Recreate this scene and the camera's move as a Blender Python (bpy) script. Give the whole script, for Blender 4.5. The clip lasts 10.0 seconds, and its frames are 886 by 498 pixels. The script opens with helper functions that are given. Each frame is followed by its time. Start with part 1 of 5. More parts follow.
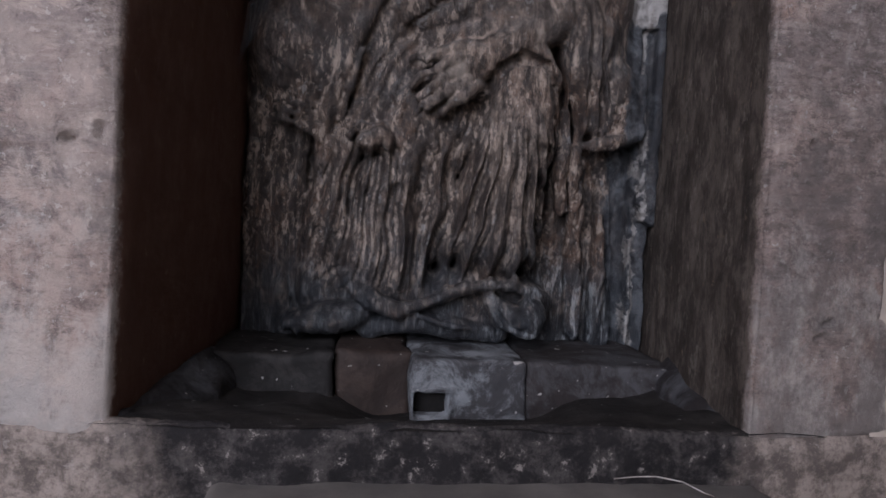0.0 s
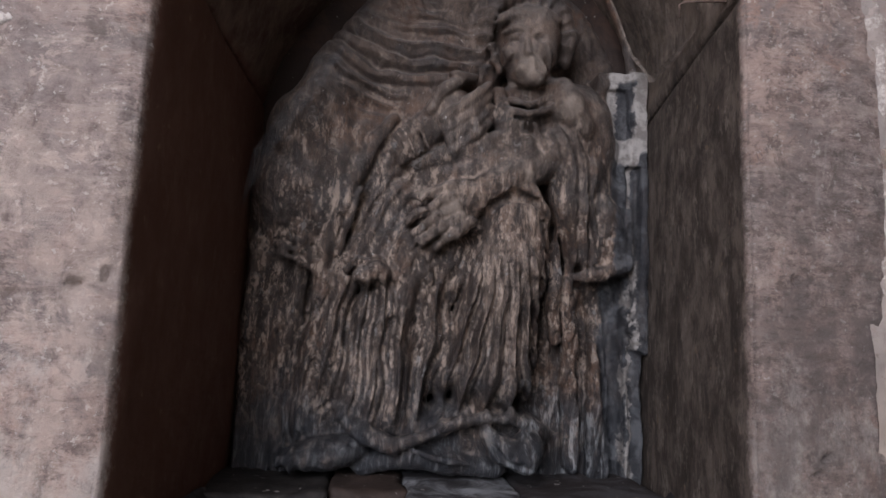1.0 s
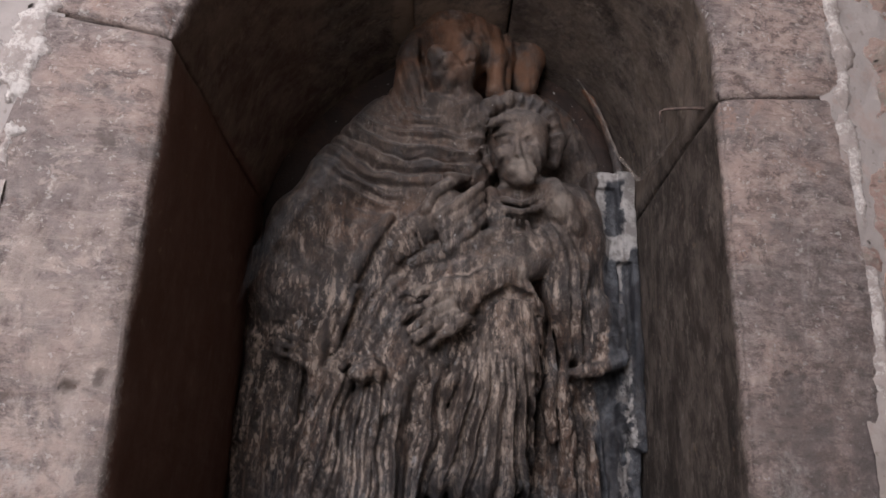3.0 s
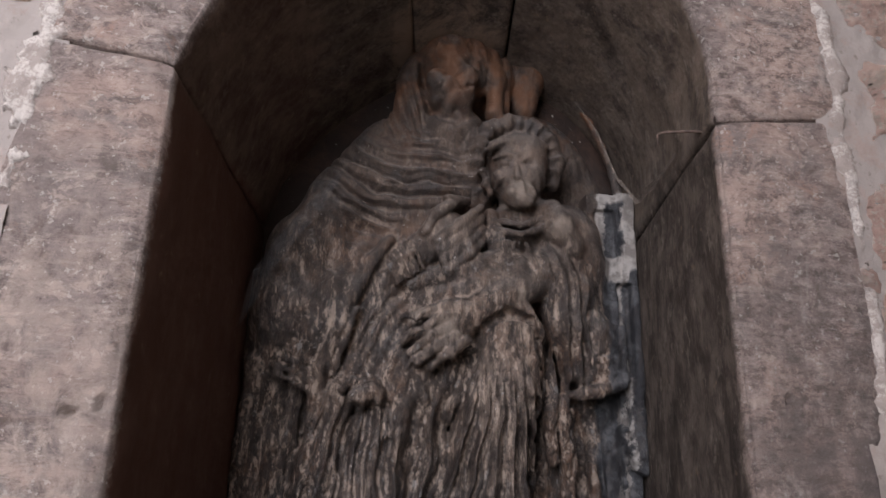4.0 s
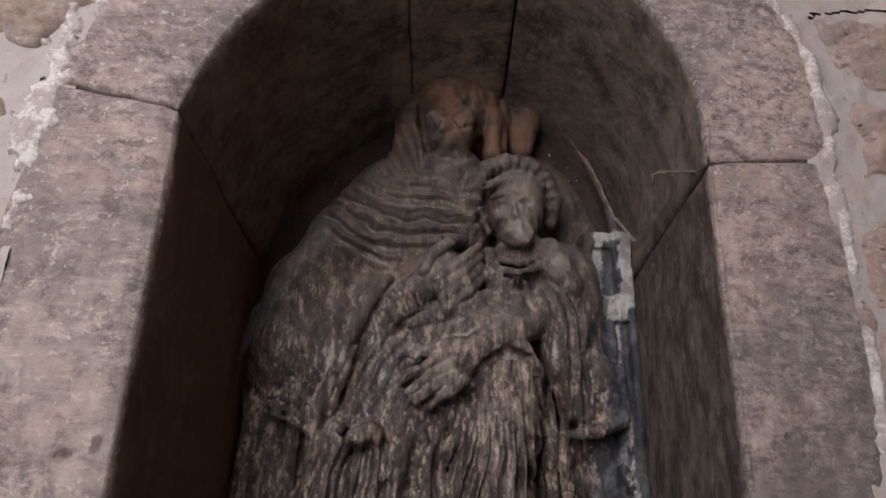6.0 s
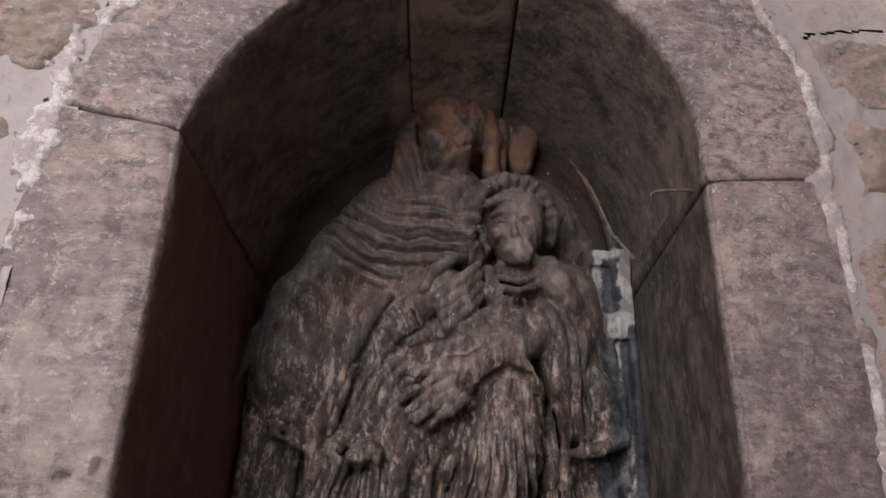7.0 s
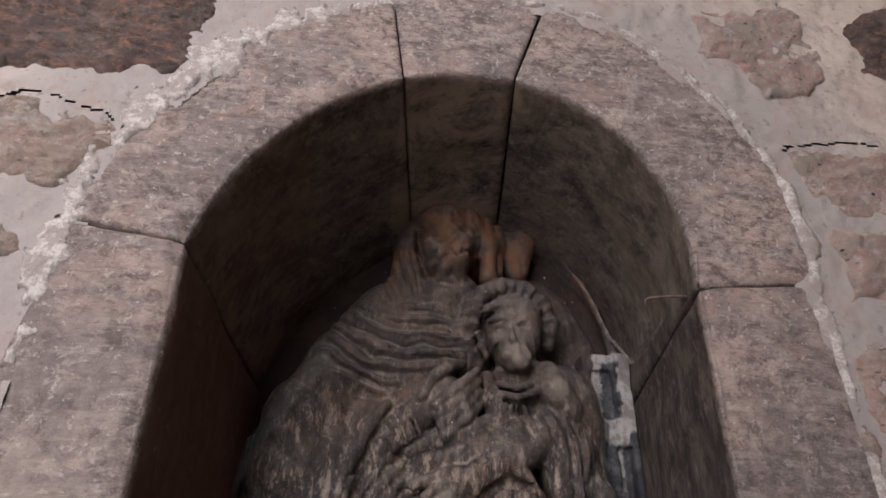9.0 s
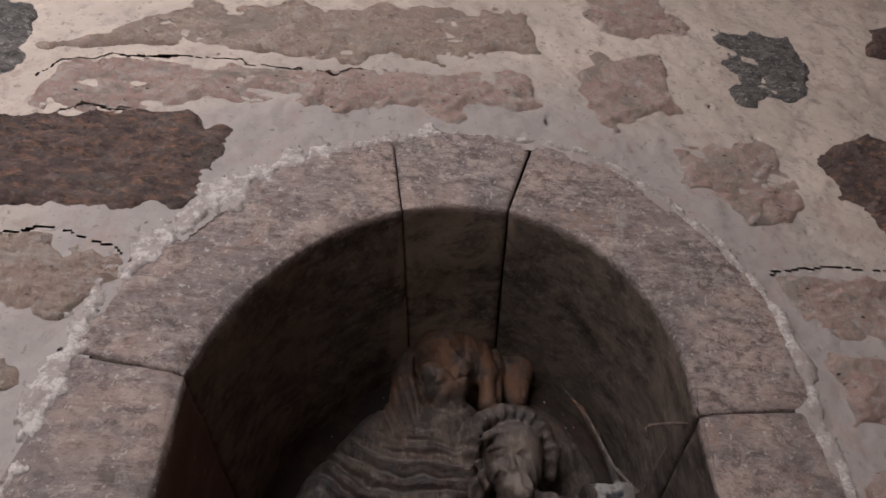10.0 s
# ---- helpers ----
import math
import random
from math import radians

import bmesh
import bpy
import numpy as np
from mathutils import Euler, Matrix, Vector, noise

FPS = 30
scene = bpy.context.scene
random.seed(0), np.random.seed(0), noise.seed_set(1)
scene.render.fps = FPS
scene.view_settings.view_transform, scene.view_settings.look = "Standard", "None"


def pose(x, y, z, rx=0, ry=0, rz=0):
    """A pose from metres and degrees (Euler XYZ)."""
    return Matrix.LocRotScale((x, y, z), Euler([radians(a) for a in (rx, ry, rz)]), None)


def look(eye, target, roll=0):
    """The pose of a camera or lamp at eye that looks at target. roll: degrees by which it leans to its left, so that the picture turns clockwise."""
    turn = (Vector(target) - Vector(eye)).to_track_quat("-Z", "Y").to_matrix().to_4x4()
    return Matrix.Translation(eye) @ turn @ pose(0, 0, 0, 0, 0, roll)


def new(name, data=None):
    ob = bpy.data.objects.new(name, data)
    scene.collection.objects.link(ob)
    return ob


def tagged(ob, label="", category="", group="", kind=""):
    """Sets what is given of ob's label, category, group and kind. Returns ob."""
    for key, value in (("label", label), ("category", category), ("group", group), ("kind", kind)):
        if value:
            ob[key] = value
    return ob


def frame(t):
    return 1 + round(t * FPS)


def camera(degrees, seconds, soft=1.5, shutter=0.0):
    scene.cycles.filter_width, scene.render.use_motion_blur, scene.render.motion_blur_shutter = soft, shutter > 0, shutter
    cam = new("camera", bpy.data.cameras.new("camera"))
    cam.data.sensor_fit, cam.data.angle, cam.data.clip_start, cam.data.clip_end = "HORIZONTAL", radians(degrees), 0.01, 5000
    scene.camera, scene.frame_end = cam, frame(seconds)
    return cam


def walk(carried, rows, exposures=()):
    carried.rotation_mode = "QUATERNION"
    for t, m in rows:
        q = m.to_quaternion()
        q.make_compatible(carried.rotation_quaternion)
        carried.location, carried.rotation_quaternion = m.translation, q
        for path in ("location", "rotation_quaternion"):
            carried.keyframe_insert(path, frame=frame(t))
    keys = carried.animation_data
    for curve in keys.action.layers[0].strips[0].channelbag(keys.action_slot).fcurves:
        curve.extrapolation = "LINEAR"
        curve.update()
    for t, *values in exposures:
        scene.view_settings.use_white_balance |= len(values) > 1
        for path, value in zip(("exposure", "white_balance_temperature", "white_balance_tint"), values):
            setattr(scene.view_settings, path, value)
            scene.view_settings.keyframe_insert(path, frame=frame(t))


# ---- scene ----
cam = camera(67.5, 10.0)
PATH = [
    (0, (-0.09, -0.018, 1.431), (0.142, 1.967, 1.361), 2.9),
    (0.5, (-0.09, -0.027, 1.439), (0.138, 1.958, 1.538), 2.6),
    (1, (-0.091, -0.037, 1.449), (0.134, 1.929, 1.739), 2.3),
    (1.5, (-0.091, -0.045, 1.454), (0.131, 1.897, 1.878), 2.0),
    (2, (-0.09, -0.049, 1.456), (0.13, 1.873, 1.961), 1.9),
    (2.5, (-0.09, -0.051, 1.457), (0.13, 1.865, 1.988), 1.9),
    (4, (-0.091, -0.056, 1.46), (0.125, 1.836, 2.072), 1.7),
    (4.5, (-0.091, -0.058, 1.461), (0.123, 1.824, 2.101), 1.7),
    (5, (-0.091, -0.06, 1.461), (0.122, 1.813, 2.129), 1.6),
    (5.5, (-0.091, -0.062, 1.462), (0.122, 1.803, 2.152), 1.6),
    (7, (-0.092, -0.067, 1.464), (0.118, 1.771, 2.224), 1.4),
    (7.5, (-0.092, -0.068, 1.464), (0.117, 1.758, 2.251), 1.4),
    (8, (-0.092, -0.07, 1.465), (0.115, 1.742, 2.285), 1.3),
    (8.5, (-0.091, -0.075, 1.466), (0.11, 1.715, 2.335), 1.3),
    (9, (-0.092, -0.086, 1.469), (0.099, 1.62, 2.495), 1.0),
    (9.5, (-0.095, -0.097, 1.47), (0.09, 1.52, 2.633), 0.6),
    (10, (-0.094, -0.11, 1.471), (0.075, 1.391, 2.782), 0.4),
]
walk(cam, [(t, look(eye, target, roll)) for t, eye, target, roll in PATH],
     exposures=[(0.0, -0.24, 6000, 11), (0.5, 0.0, 6200, 11), (1.5, 0.04, 6500, 11), (8.4, 0.0, 6700, 11), (9.2, -0.22, 6750, 11), (10.0, -0.58, 6800, 11)])

# ---------------------------------------------------------------- light
world = bpy.data.worlds.new("sky")
scene.world = world
world.use_nodes = True
wn, wl = world.node_tree.nodes, world.node_tree.links
sky = wn.new("ShaderNodeTexSky")
sky.sky_type = "NISHITA"
sky.sun_disc = False
sky.sun_elevation = radians(38)
sky.sun_rotation = radians(140)
wn["Background"].inputs["Strength"].default_value = 0.08
wl.new(sky.outputs[0], wn["Background"].inputs["Color"])

# soft daylight through an assumed, unseen window opening of the south wall
WIN_X0, WIN_X1, WIN_Z0, WIN_Z1, SOUTH = -2.15, -0.5, 1.5, 3.5, -1.8
win = new("assumed_window_light", bpy.data.lights.new("assumed_window_light", "AREA"))
win.data.shape = "RECTANGLE"
win.data.size, win.data.size_y = WIN_X1 - WIN_X0, WIN_Z1 - WIN_Z0
win.data.energy = 112
win.data.color = (1.0, 0.975, 1.045)
win.matrix_world = look(((WIN_X0 + WIN_X1) / 2, SOUTH - 0.25, (WIN_Z0 + WIN_Z1) / 2), ((WIN_X0 + WIN_X1) / 2, 0, (WIN_Z0 + WIN_Z1) / 2))

# the niche: wall face, back, inner and outer outline of its stone frame
FACE, BACK = 0.65, 1.10
R_IN, Z_SPRING = 0.33, 1.893
R_OUT, XC_OUT, Z_OUT = 0.485, 0.012, 1.912

# ---------------------------------------------------------------- materials


def srgb(r, g, b):
    return tuple(((c / 255) / 12.92 if c <= 10 else ((c / 255 + 0.055) / 1.055) ** 2.4) for c in (r, g, b))


class Mat:
    """A small builder of node materials in object space (metres)."""

    def __init__(self, name, rough=0.9, spec=0.25):
        self.m = bpy.data.materials.new(name)
        self.m.use_nodes = True
        self.n, self.l = self.m.node_tree.nodes, self.m.node_tree.links
        self.bsdf = self.n["Principled BSDF"]
        self.bsdf.inputs["Roughness"].default_value = rough
        self.bsdf.inputs["Specular IOR Level"].default_value = spec
        self.tc = self.n.new("ShaderNodeTexCoord")
        self.info = self.n.new("ShaderNodeObjectInfo")
        shift = self.n.new("ShaderNodeVectorMath")
        shift.operation = "MULTIPLY_ADD"
        comb = self.n.new("ShaderNodeCombineXYZ")
        for k in range(3):
            self.l.new(self.info.outputs["Random"], comb.inputs[k])
        self.l.new(comb.outputs[0], shift.inputs[0])
        shift.inputs[1].default_value = (37.0, 11.0, 23.0)
        self.l.new(self.tc.outputs["Object"], shift.inputs[2])
        self.co = shift.outputs[0]

    def scaled(self, sx, sy, sz):
        mp = self.n.new("ShaderNodeMapping")
        mp.inputs["Scale"].default_value = (sx, sy, sz)
        self.l.new(self.co, mp.inputs["Vector"])
        return mp.outputs[0]

    def noise(self, scale, detail=6, rough=0.6, co=None, warp=0.0):
        t = self.n.new("ShaderNodeTexNoise")
        t.inputs["Scale"].default_value = scale
        t.inputs["Detail"].default_value = detail
        t.inputs["Roughness"].default_value = rough
        t.inputs["Distortion"].default_value = warp
        self.l.new(co or self.co, t.inputs["Vector"])
        return t.outputs["Fac"]

    def cells(self, scale, co=None):
        t = self.n.new("ShaderNodeTexVoronoi")
        t.inputs["Scale"].default_value = scale
        self.l.new(co or self.co, t.inputs["Vector"])
        return t.outputs["Distance"]

    def ramp(self, fac, lo, hi, a=0.0, b=1.0):
        t = self.n.new("ShaderNodeMapRange")
        t.interpolation_type = "SMOOTHSTEP"
        for k, v in zip((1, 2, 3, 4), (lo, hi, a, b)):
            t.inputs[k].default_value = v
        self.l.new(fac, t.inputs[0])
        return t.outputs[0]

    def math(self, op, a, b):
        t = self.n.new("ShaderNodeMath")
        t.operation = op
        for k, v in enumerate((a, b)):
            if isinstance(v, (int, float)):
                t.inputs[k].default_value = v
            else:
                self.l.new(v, t.inputs[k])
        return t.outputs[0]

    def mix(self, fac, a, b, mode="MIX"):
        t = self.n.new("ShaderNodeMix")
        t.data_type, t.blend_type = "RGBA", mode
        for sock, v in ((t.inputs[0], fac), (t.inputs[6], a), (t.inputs[7], b)):
            if isinstance(v, tuple):
                sock.default_value = (*v, 1)
            elif isinstance(v, (int, float)):
                sock.default_value = v
            else:
                self.l.new(v, sock)
        return t.outputs[2]

    def axis(self, k):
        t = self.n.new("ShaderNodeSeparateXYZ")
        self.l.new(self.tc.outputs["Object"], t.inputs[0])
        return t.outputs[k]

    def pointy(self):
        return self.n.new("ShaderNodeNewGeometry").outputs["Pointiness"]

    def bump(self, *layers):
        prev = None
        for height, dist, strength in layers:
            t = self.n.new("ShaderNodeBump")
            t.inputs["Distance"].default_value = dist
            t.inputs["Strength"].default_value = strength
            self.l.new(height, t.inputs["Height"])
            if prev:
                self.l.new(prev, t.inputs["Normal"])
            prev = t.outputs[0]
        self.l.new(prev, self.bsdf.inputs["Normal"])

    def base(self, colour):
        self.l.new(colour, self.bsdf.inputs["Base Color"])
        return self.m


def stone_material(name, a, b, c, dark=(0.05, 0.04, 0.035), white=0.35, pits=1.0, big=6.0, layered=1.0, smear=0.0, dirt=1.0):
    """Weathered sandstone: tints in patches, beds, stains, pale grains and pits."""
    s = Mat(name)
    bed = s.scaled(1, 1, 1 + 1.2 * layered)
    patch = s.ramp(s.noise(big, 6, 0.65, bed, warp=0.8), 0.38, 0.62)
    col = s.mix(patch, a, b)
    col = s.mix(s.ramp(s.noise(big * 3.1, 7, 0.75, bed), 0.48, 0.66), col, c)
    mott = s.noise(32, 9, 0.8, bed)
    col = s.mix(s.ramp(mott, 0.40, 0.50, 0.6 * dirt, 0.0), col, tuple(0.42 * v for v in a))
    col = s.mix(s.ramp(mott, 0.53, 0.63, 0.0, 0.45), col, tuple(min(0.7, 1.55 * v) for v in b))
    grain = s.noise(190, 4, 0.75)
    stain = s.ramp(s.noise(24, 7, 0.78, bed, warp=0.8), 0.57, 0.70)
    col = s.mix(s.math("MULTIPLY", stain, 0.55 * dirt), col, dark)
    fleck = s.ramp(s.noise(95, 4, 0.6), 0.57, 0.63)
    col = s.mix(s.math("MULTIPLY", fleck, white), col, (0.64, 0.60, 0.56))
    col = s.mix(s.ramp(s.noise(8, 8, 0.75, warp=0.6), 0.53, 0.60, 0.0, smear), col, (0.44, 0.385, 0.335))
    pit = s.ramp(s.cells(60, s.scaled(0.8, 1, 1.8)), 0.05, 0.30)
    mask = s.ramp(s.noise(20, 4, 0.6), 0.50, 0.60)
    hole = s.math("MULTIPLY", s.math("SUBTRACT", 1.0, pit), mask)
    col = s.mix(s.math("MULTIPLY", hole, 0.8 * pits), col, dark)
    s.bump((s.noise(22, 9, 0.8, bed), 0.030, 1.0), (mott, 0.006, 0.7), (grain, 0.0012, 0.6), (hole, 0.004, -1.0))
    return s.base(col)


ASHLAR = stone_material("ashlar", (0.36, 0.29, 0.26), (0.43, 0.33, 0.285), (0.30, 0.265, 0.25))
RUBBLE_PINK = stone_material("rubble_pink", (0.60, 0.415, 0.365), (0.65, 0.49, 0.425), (0.70, 0.63, 0.59), white=0.8, pits=1.3, big=9, layered=0.15, smear=0.8, dirt=0.45)
RUBBLE_OCHRE = stone_material("rubble_ochre", (0.53, 0.42, 0.34), (0.55, 0.41, 0.35), (0.64, 0.56, 0.51), white=0.6, big=9, layered=0.2, smear=0.75, dirt=0.55)
RUBBLE_BROWN = stone_material("rubble_brown", (0.16, 0.125, 0.118), (0.23, 0.165, 0.148), (0.42, 0.24, 0.165), white=0.15, big=11, layered=0.8, smear=0.25)
RUBBLE_GREY = stone_material("rubble_grey", (0.20, 0.195, 0.19), (0.30, 0.285, 0.27), (0.12, 0.12, 0.12), white=0.6, big=20)


def mortar_material():
    s = Mat("mortar", 0.95)
    col = s.mix(s.ramp(s.noise(4, 6, 0.65, warp=0.5), 0.38, 0.62), (0.46, 0.40, 0.35), (0.55, 0.48, 0.42))
    # newer grey mortar close round the frame
    dx, dz = s.math("SUBTRACT", s.axis(0), XC_OUT), s.math("SUBTRACT", s.axis(2), Z_OUT)
    away = s.math("SQRT", s.math("ADD", s.math("MULTIPLY", dx, dx), s.math("MULTIPLY", dz, dz)), 0.0)
    away = s.math("ADD", away, s.math("MULTIPLY", s.math("SUBTRACT", s.noise(9, 6, 0.7), 0.5), 0.22))
    col = s.mix(s.ramp(away, 0.56, 0.84), (0.35, 0.32, 0.305), col)
    col = s.mix(s.ramp(s.noise(22, 7, 0.75), 0.50, 0.64, 0.0, 0.5), col, (0.27, 0.245, 0.23))
    col = s.mix(s.ramp(s.noise(11, 7, 0.75), 0.52, 0.62, 0.0, 0.35), col, (0.40, 0.29, 0.25))
    col = s.mix(s.ramp(s.noise(70, 4, 0.6), 0.60, 0.68, 0.0, 0.5), col, (0.16, 0.13, 0.11))
    s.bump((s.noise(26, 8, 0.7), 0.008, 0.6), (s.noise(240, 3, 0.7), 0.001, 0.5))
    return s.base(col)


MORTAR = mortar_material()


def lime_material():
    s = Mat("white_lime", 0.95)
    col = s.mix(s.ramp(s.noise(34, 8, 0.8), 0.44, 0.54), (0.57, 0.54, 0.515), (0.36, 0.32, 0.30))
    col = s.mix(s.ramp(s.noise(120, 5, 0.7), 0.50, 0.58, 0.0, 0.6), col, (0.30, 0.262, 0.245))
    s.bump((s.noise(70, 6, 0.7), 0.006, 0.8))
    return s.base(col)


LIME = lime_material()


def niche_material():
    """Frame stones: pale and mottled on the wall's face, darker inside the niche."""
    s = Mat("niche_stone", 0.88)
    face = s.mix(s.ramp(s.noise(5, 6, 0.65, warp=0.7), 0.38, 0.6), (0.31, 0.262, 0.25), (0.47, 0.365, 0.325))
    face = s.mix(s.ramp(s.noise(13, 7, 0.75, s.scaled(1, 1, 1.5)), 0.47, 0.62), face, (0.27, 0.235, 0.225))
    mott = s.noise(70, 8, 0.8, s.scaled(0.8, 1, 1.3))
    where = s.ramp(s.noise(6, 6, 0.7), 0.42, 0.58, 0.3, 1.0)
    face = s.mix(s.math("MULTIPLY", s.ramp(mott, 0.41, 0.50, 0.8, 0.0), where), face, (0.13, 0.105, 0.10))
    face = s.mix(s.math("MULTIPLY", s.ramp(mott, 0.525, 0.60, 0.0, 0.6), where), face, (0.60, 0.52, 0.48))
    crust = s.noise(36, 10, 0.76, s.scaled(0.8, 1, 1.2), warp=0.5)
    face = s.mix(s.ramp(crust, 0.40, 0.465, 0.6, 0.0), face, (0.16, 0.125, 0.115))
    face = s.mix(s.ramp(crust, 0.54, 0.60, 0.0, 0.6), face, (0.60, 0.50, 0.45))
    face = s.mix(s.ramp(s.noise(9, 8, 0.75, warp=0.8), 0.57, 0.66, 0.0, 0.55), face, (0.46, 0.30, 0.24))
    wash = s.ramp(s.noise(7, 5, 0.7, s.scaled(1.6, 1, 0.5), warp=0.5), 0.58, 0.72)
    face = s.mix(s.math("MULTIPLY", wash, 0.6), face, (0.56, 0.52, 0.49))
    blot = s.ramp(s.noise(22, 7, 0.8, warp=0.6), 0.55, 0.64)
    face = s.mix(s.math("MULTIPLY", blot, 0.6), face, (0.10, 0.085, 0.08))
    fleck = s.ramp(s.noise(110, 4, 0.65), 0.615, 0.65)
    face = s.mix(s.math("MULTIPLY", fleck, 0.6), face, (0.68, 0.65, 0.62))
    tool = s.noise(24, 7, 0.75, s.scaled(0.35, 1, 2.6), warp=0.3)
    face = s.mix(s.ramp(tool, 0.55, 0.66, 0.0, 0.55), face, (0.17, 0.135, 0.12))
    face = s.mix(s.ramp(tool, 0.36, 0.45, 0.4, 0.0), face, (0.52, 0.45, 0.41))
    foot = s.math("ADD", s.axis(2), s.math("MULTIPLY", s.math("SUBTRACT", s.noise(14, 8, 0.8, s.scaled(1.3, 1, 0.6)), 0.5), 1.3))
    face = s.mix(s.ramp(foot, 1.20, 1.42, 0.75, 0.0), face, (0.60, 0.56, 0.53))
    # pale wash over the other jamb, brightening its colour where light falls short
    wash_lift = s.math("MULTIPLY", s.ramp(s.axis(0), -0.36, -0.30, 1.0, 0.0), s.ramp(s.axis(2), 1.60, 1.85, 1.0, 0.0))
    wash_lift = s.math("MULTIPLY", wash_lift, s.ramp(s.noise(11, 9, 0.78, s.scaled(1.2, 1, 0.8), warp=0.5), 0.44, 0.60, 0.0, 0.42))
    face = s.mix(wash_lift, face, (0.66, 0.555, 0.49))
    # greyer, darker lower face of one jamb, in blotches
    jamb_grey = s.math("MULTIPLY", s.ramp(s.axis(0), 0.30, 0.36), s.ramp(s.axis(2), 1.55, 1.80, 1.0, 0.0))
    jamb_grey = s.math("MULTIPLY", jamb_grey, s.ramp(s.noise(10, 9, 0.8, s.scaled(1.3, 1, 0.8)), 0.38, 0.58, 0.1, 0.75))
    face = s.mix(jamb_grey, face, (0.15, 0.13, 0.125))
    # inside: a darker tone with vertical runs, browner on the one side
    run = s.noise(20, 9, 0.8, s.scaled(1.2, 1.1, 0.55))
    inner_tone = s.mix(s.ramp(run, 0.40, 0.62), (0.070, 0.056, 0.048), (0.20, 0.165, 0.143))
    inner_tone = s.mix(s.ramp(s.noise(42, 8, 0.8, s.scaled(1, 1, 0.5)), 0.54, 0.63, 0.0, 0.6), inner_tone, (0.34, 0.295, 0.255))
    inner_tone = s.mix(s.ramp(s.noise(17, 6, 0.75), 0.52, 0.66, 0.0, 0.7), inner_tone, (0.045, 0.038, 0.035))
    jamb = s.math("MULTIPLY", s.ramp(s.axis(0), -0.24, -0.16, 1.0, 0.0), s.ramp(s.axis(2), 1.87, 1.90, 1.0, 0.45))
    inner_tone = s.mix(s.math("MULTIPLY", jamb, 0.75), inner_tone, (0.20, 0.10, 0.072))
    crown = s.math("MULTIPLY", s.ramp(s.axis(2), 1.87, 1.90), s.ramp(s.noise(9, 8, 0.78, warp=0.6), 0.40, 0.60, 0.0, 0.8))
    key = s.math("MULTIPLY", s.ramp(s.axis(0), -0.08, -0.07), s.ramp(s.axis(0), 0.11, 0.13, 1.0, 0.0))
    crown = s.math("MULTIPLY", crown, s.math("ADD", 0.4, s.math("MULTIPLY", key, 0.6)))
    inner_tone = s.mix(crown, inner_tone, (0.40, 0.315, 0.245))
    inner_tone = s.mix(s.ramp(s.noise(60, 5, 0.7), 0.63, 0.70, 0.0, 0.5), inner_tone, (0.36, 0.26, 0.18))
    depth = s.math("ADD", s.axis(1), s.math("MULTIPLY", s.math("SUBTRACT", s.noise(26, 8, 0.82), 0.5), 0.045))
    col = s.mix(s.ramp(depth, 0.656, 0.668), face, inner_tone)
    grain = s.noise(190, 4, 0.75)
    pit = s.math("MULTIPLY", s.math("SUBTRACT", 1.0, s.ramp(s.cells(52), 0.05, 0.26)), s.ramp(s.noise(16, 4, 0.6), 0.53, 0.62))
    s.bump((s.noise(28, 9, 0.78), 0.014, 0.8), (tool, 0.006, 0.5), (mott, 0.003, 0.6), (crust, 0.006, 0.7), (grain, 0.0012, 0.6), (pit, 0.004, -1.0))
    return s.base(col)


NICHE = niche_material()


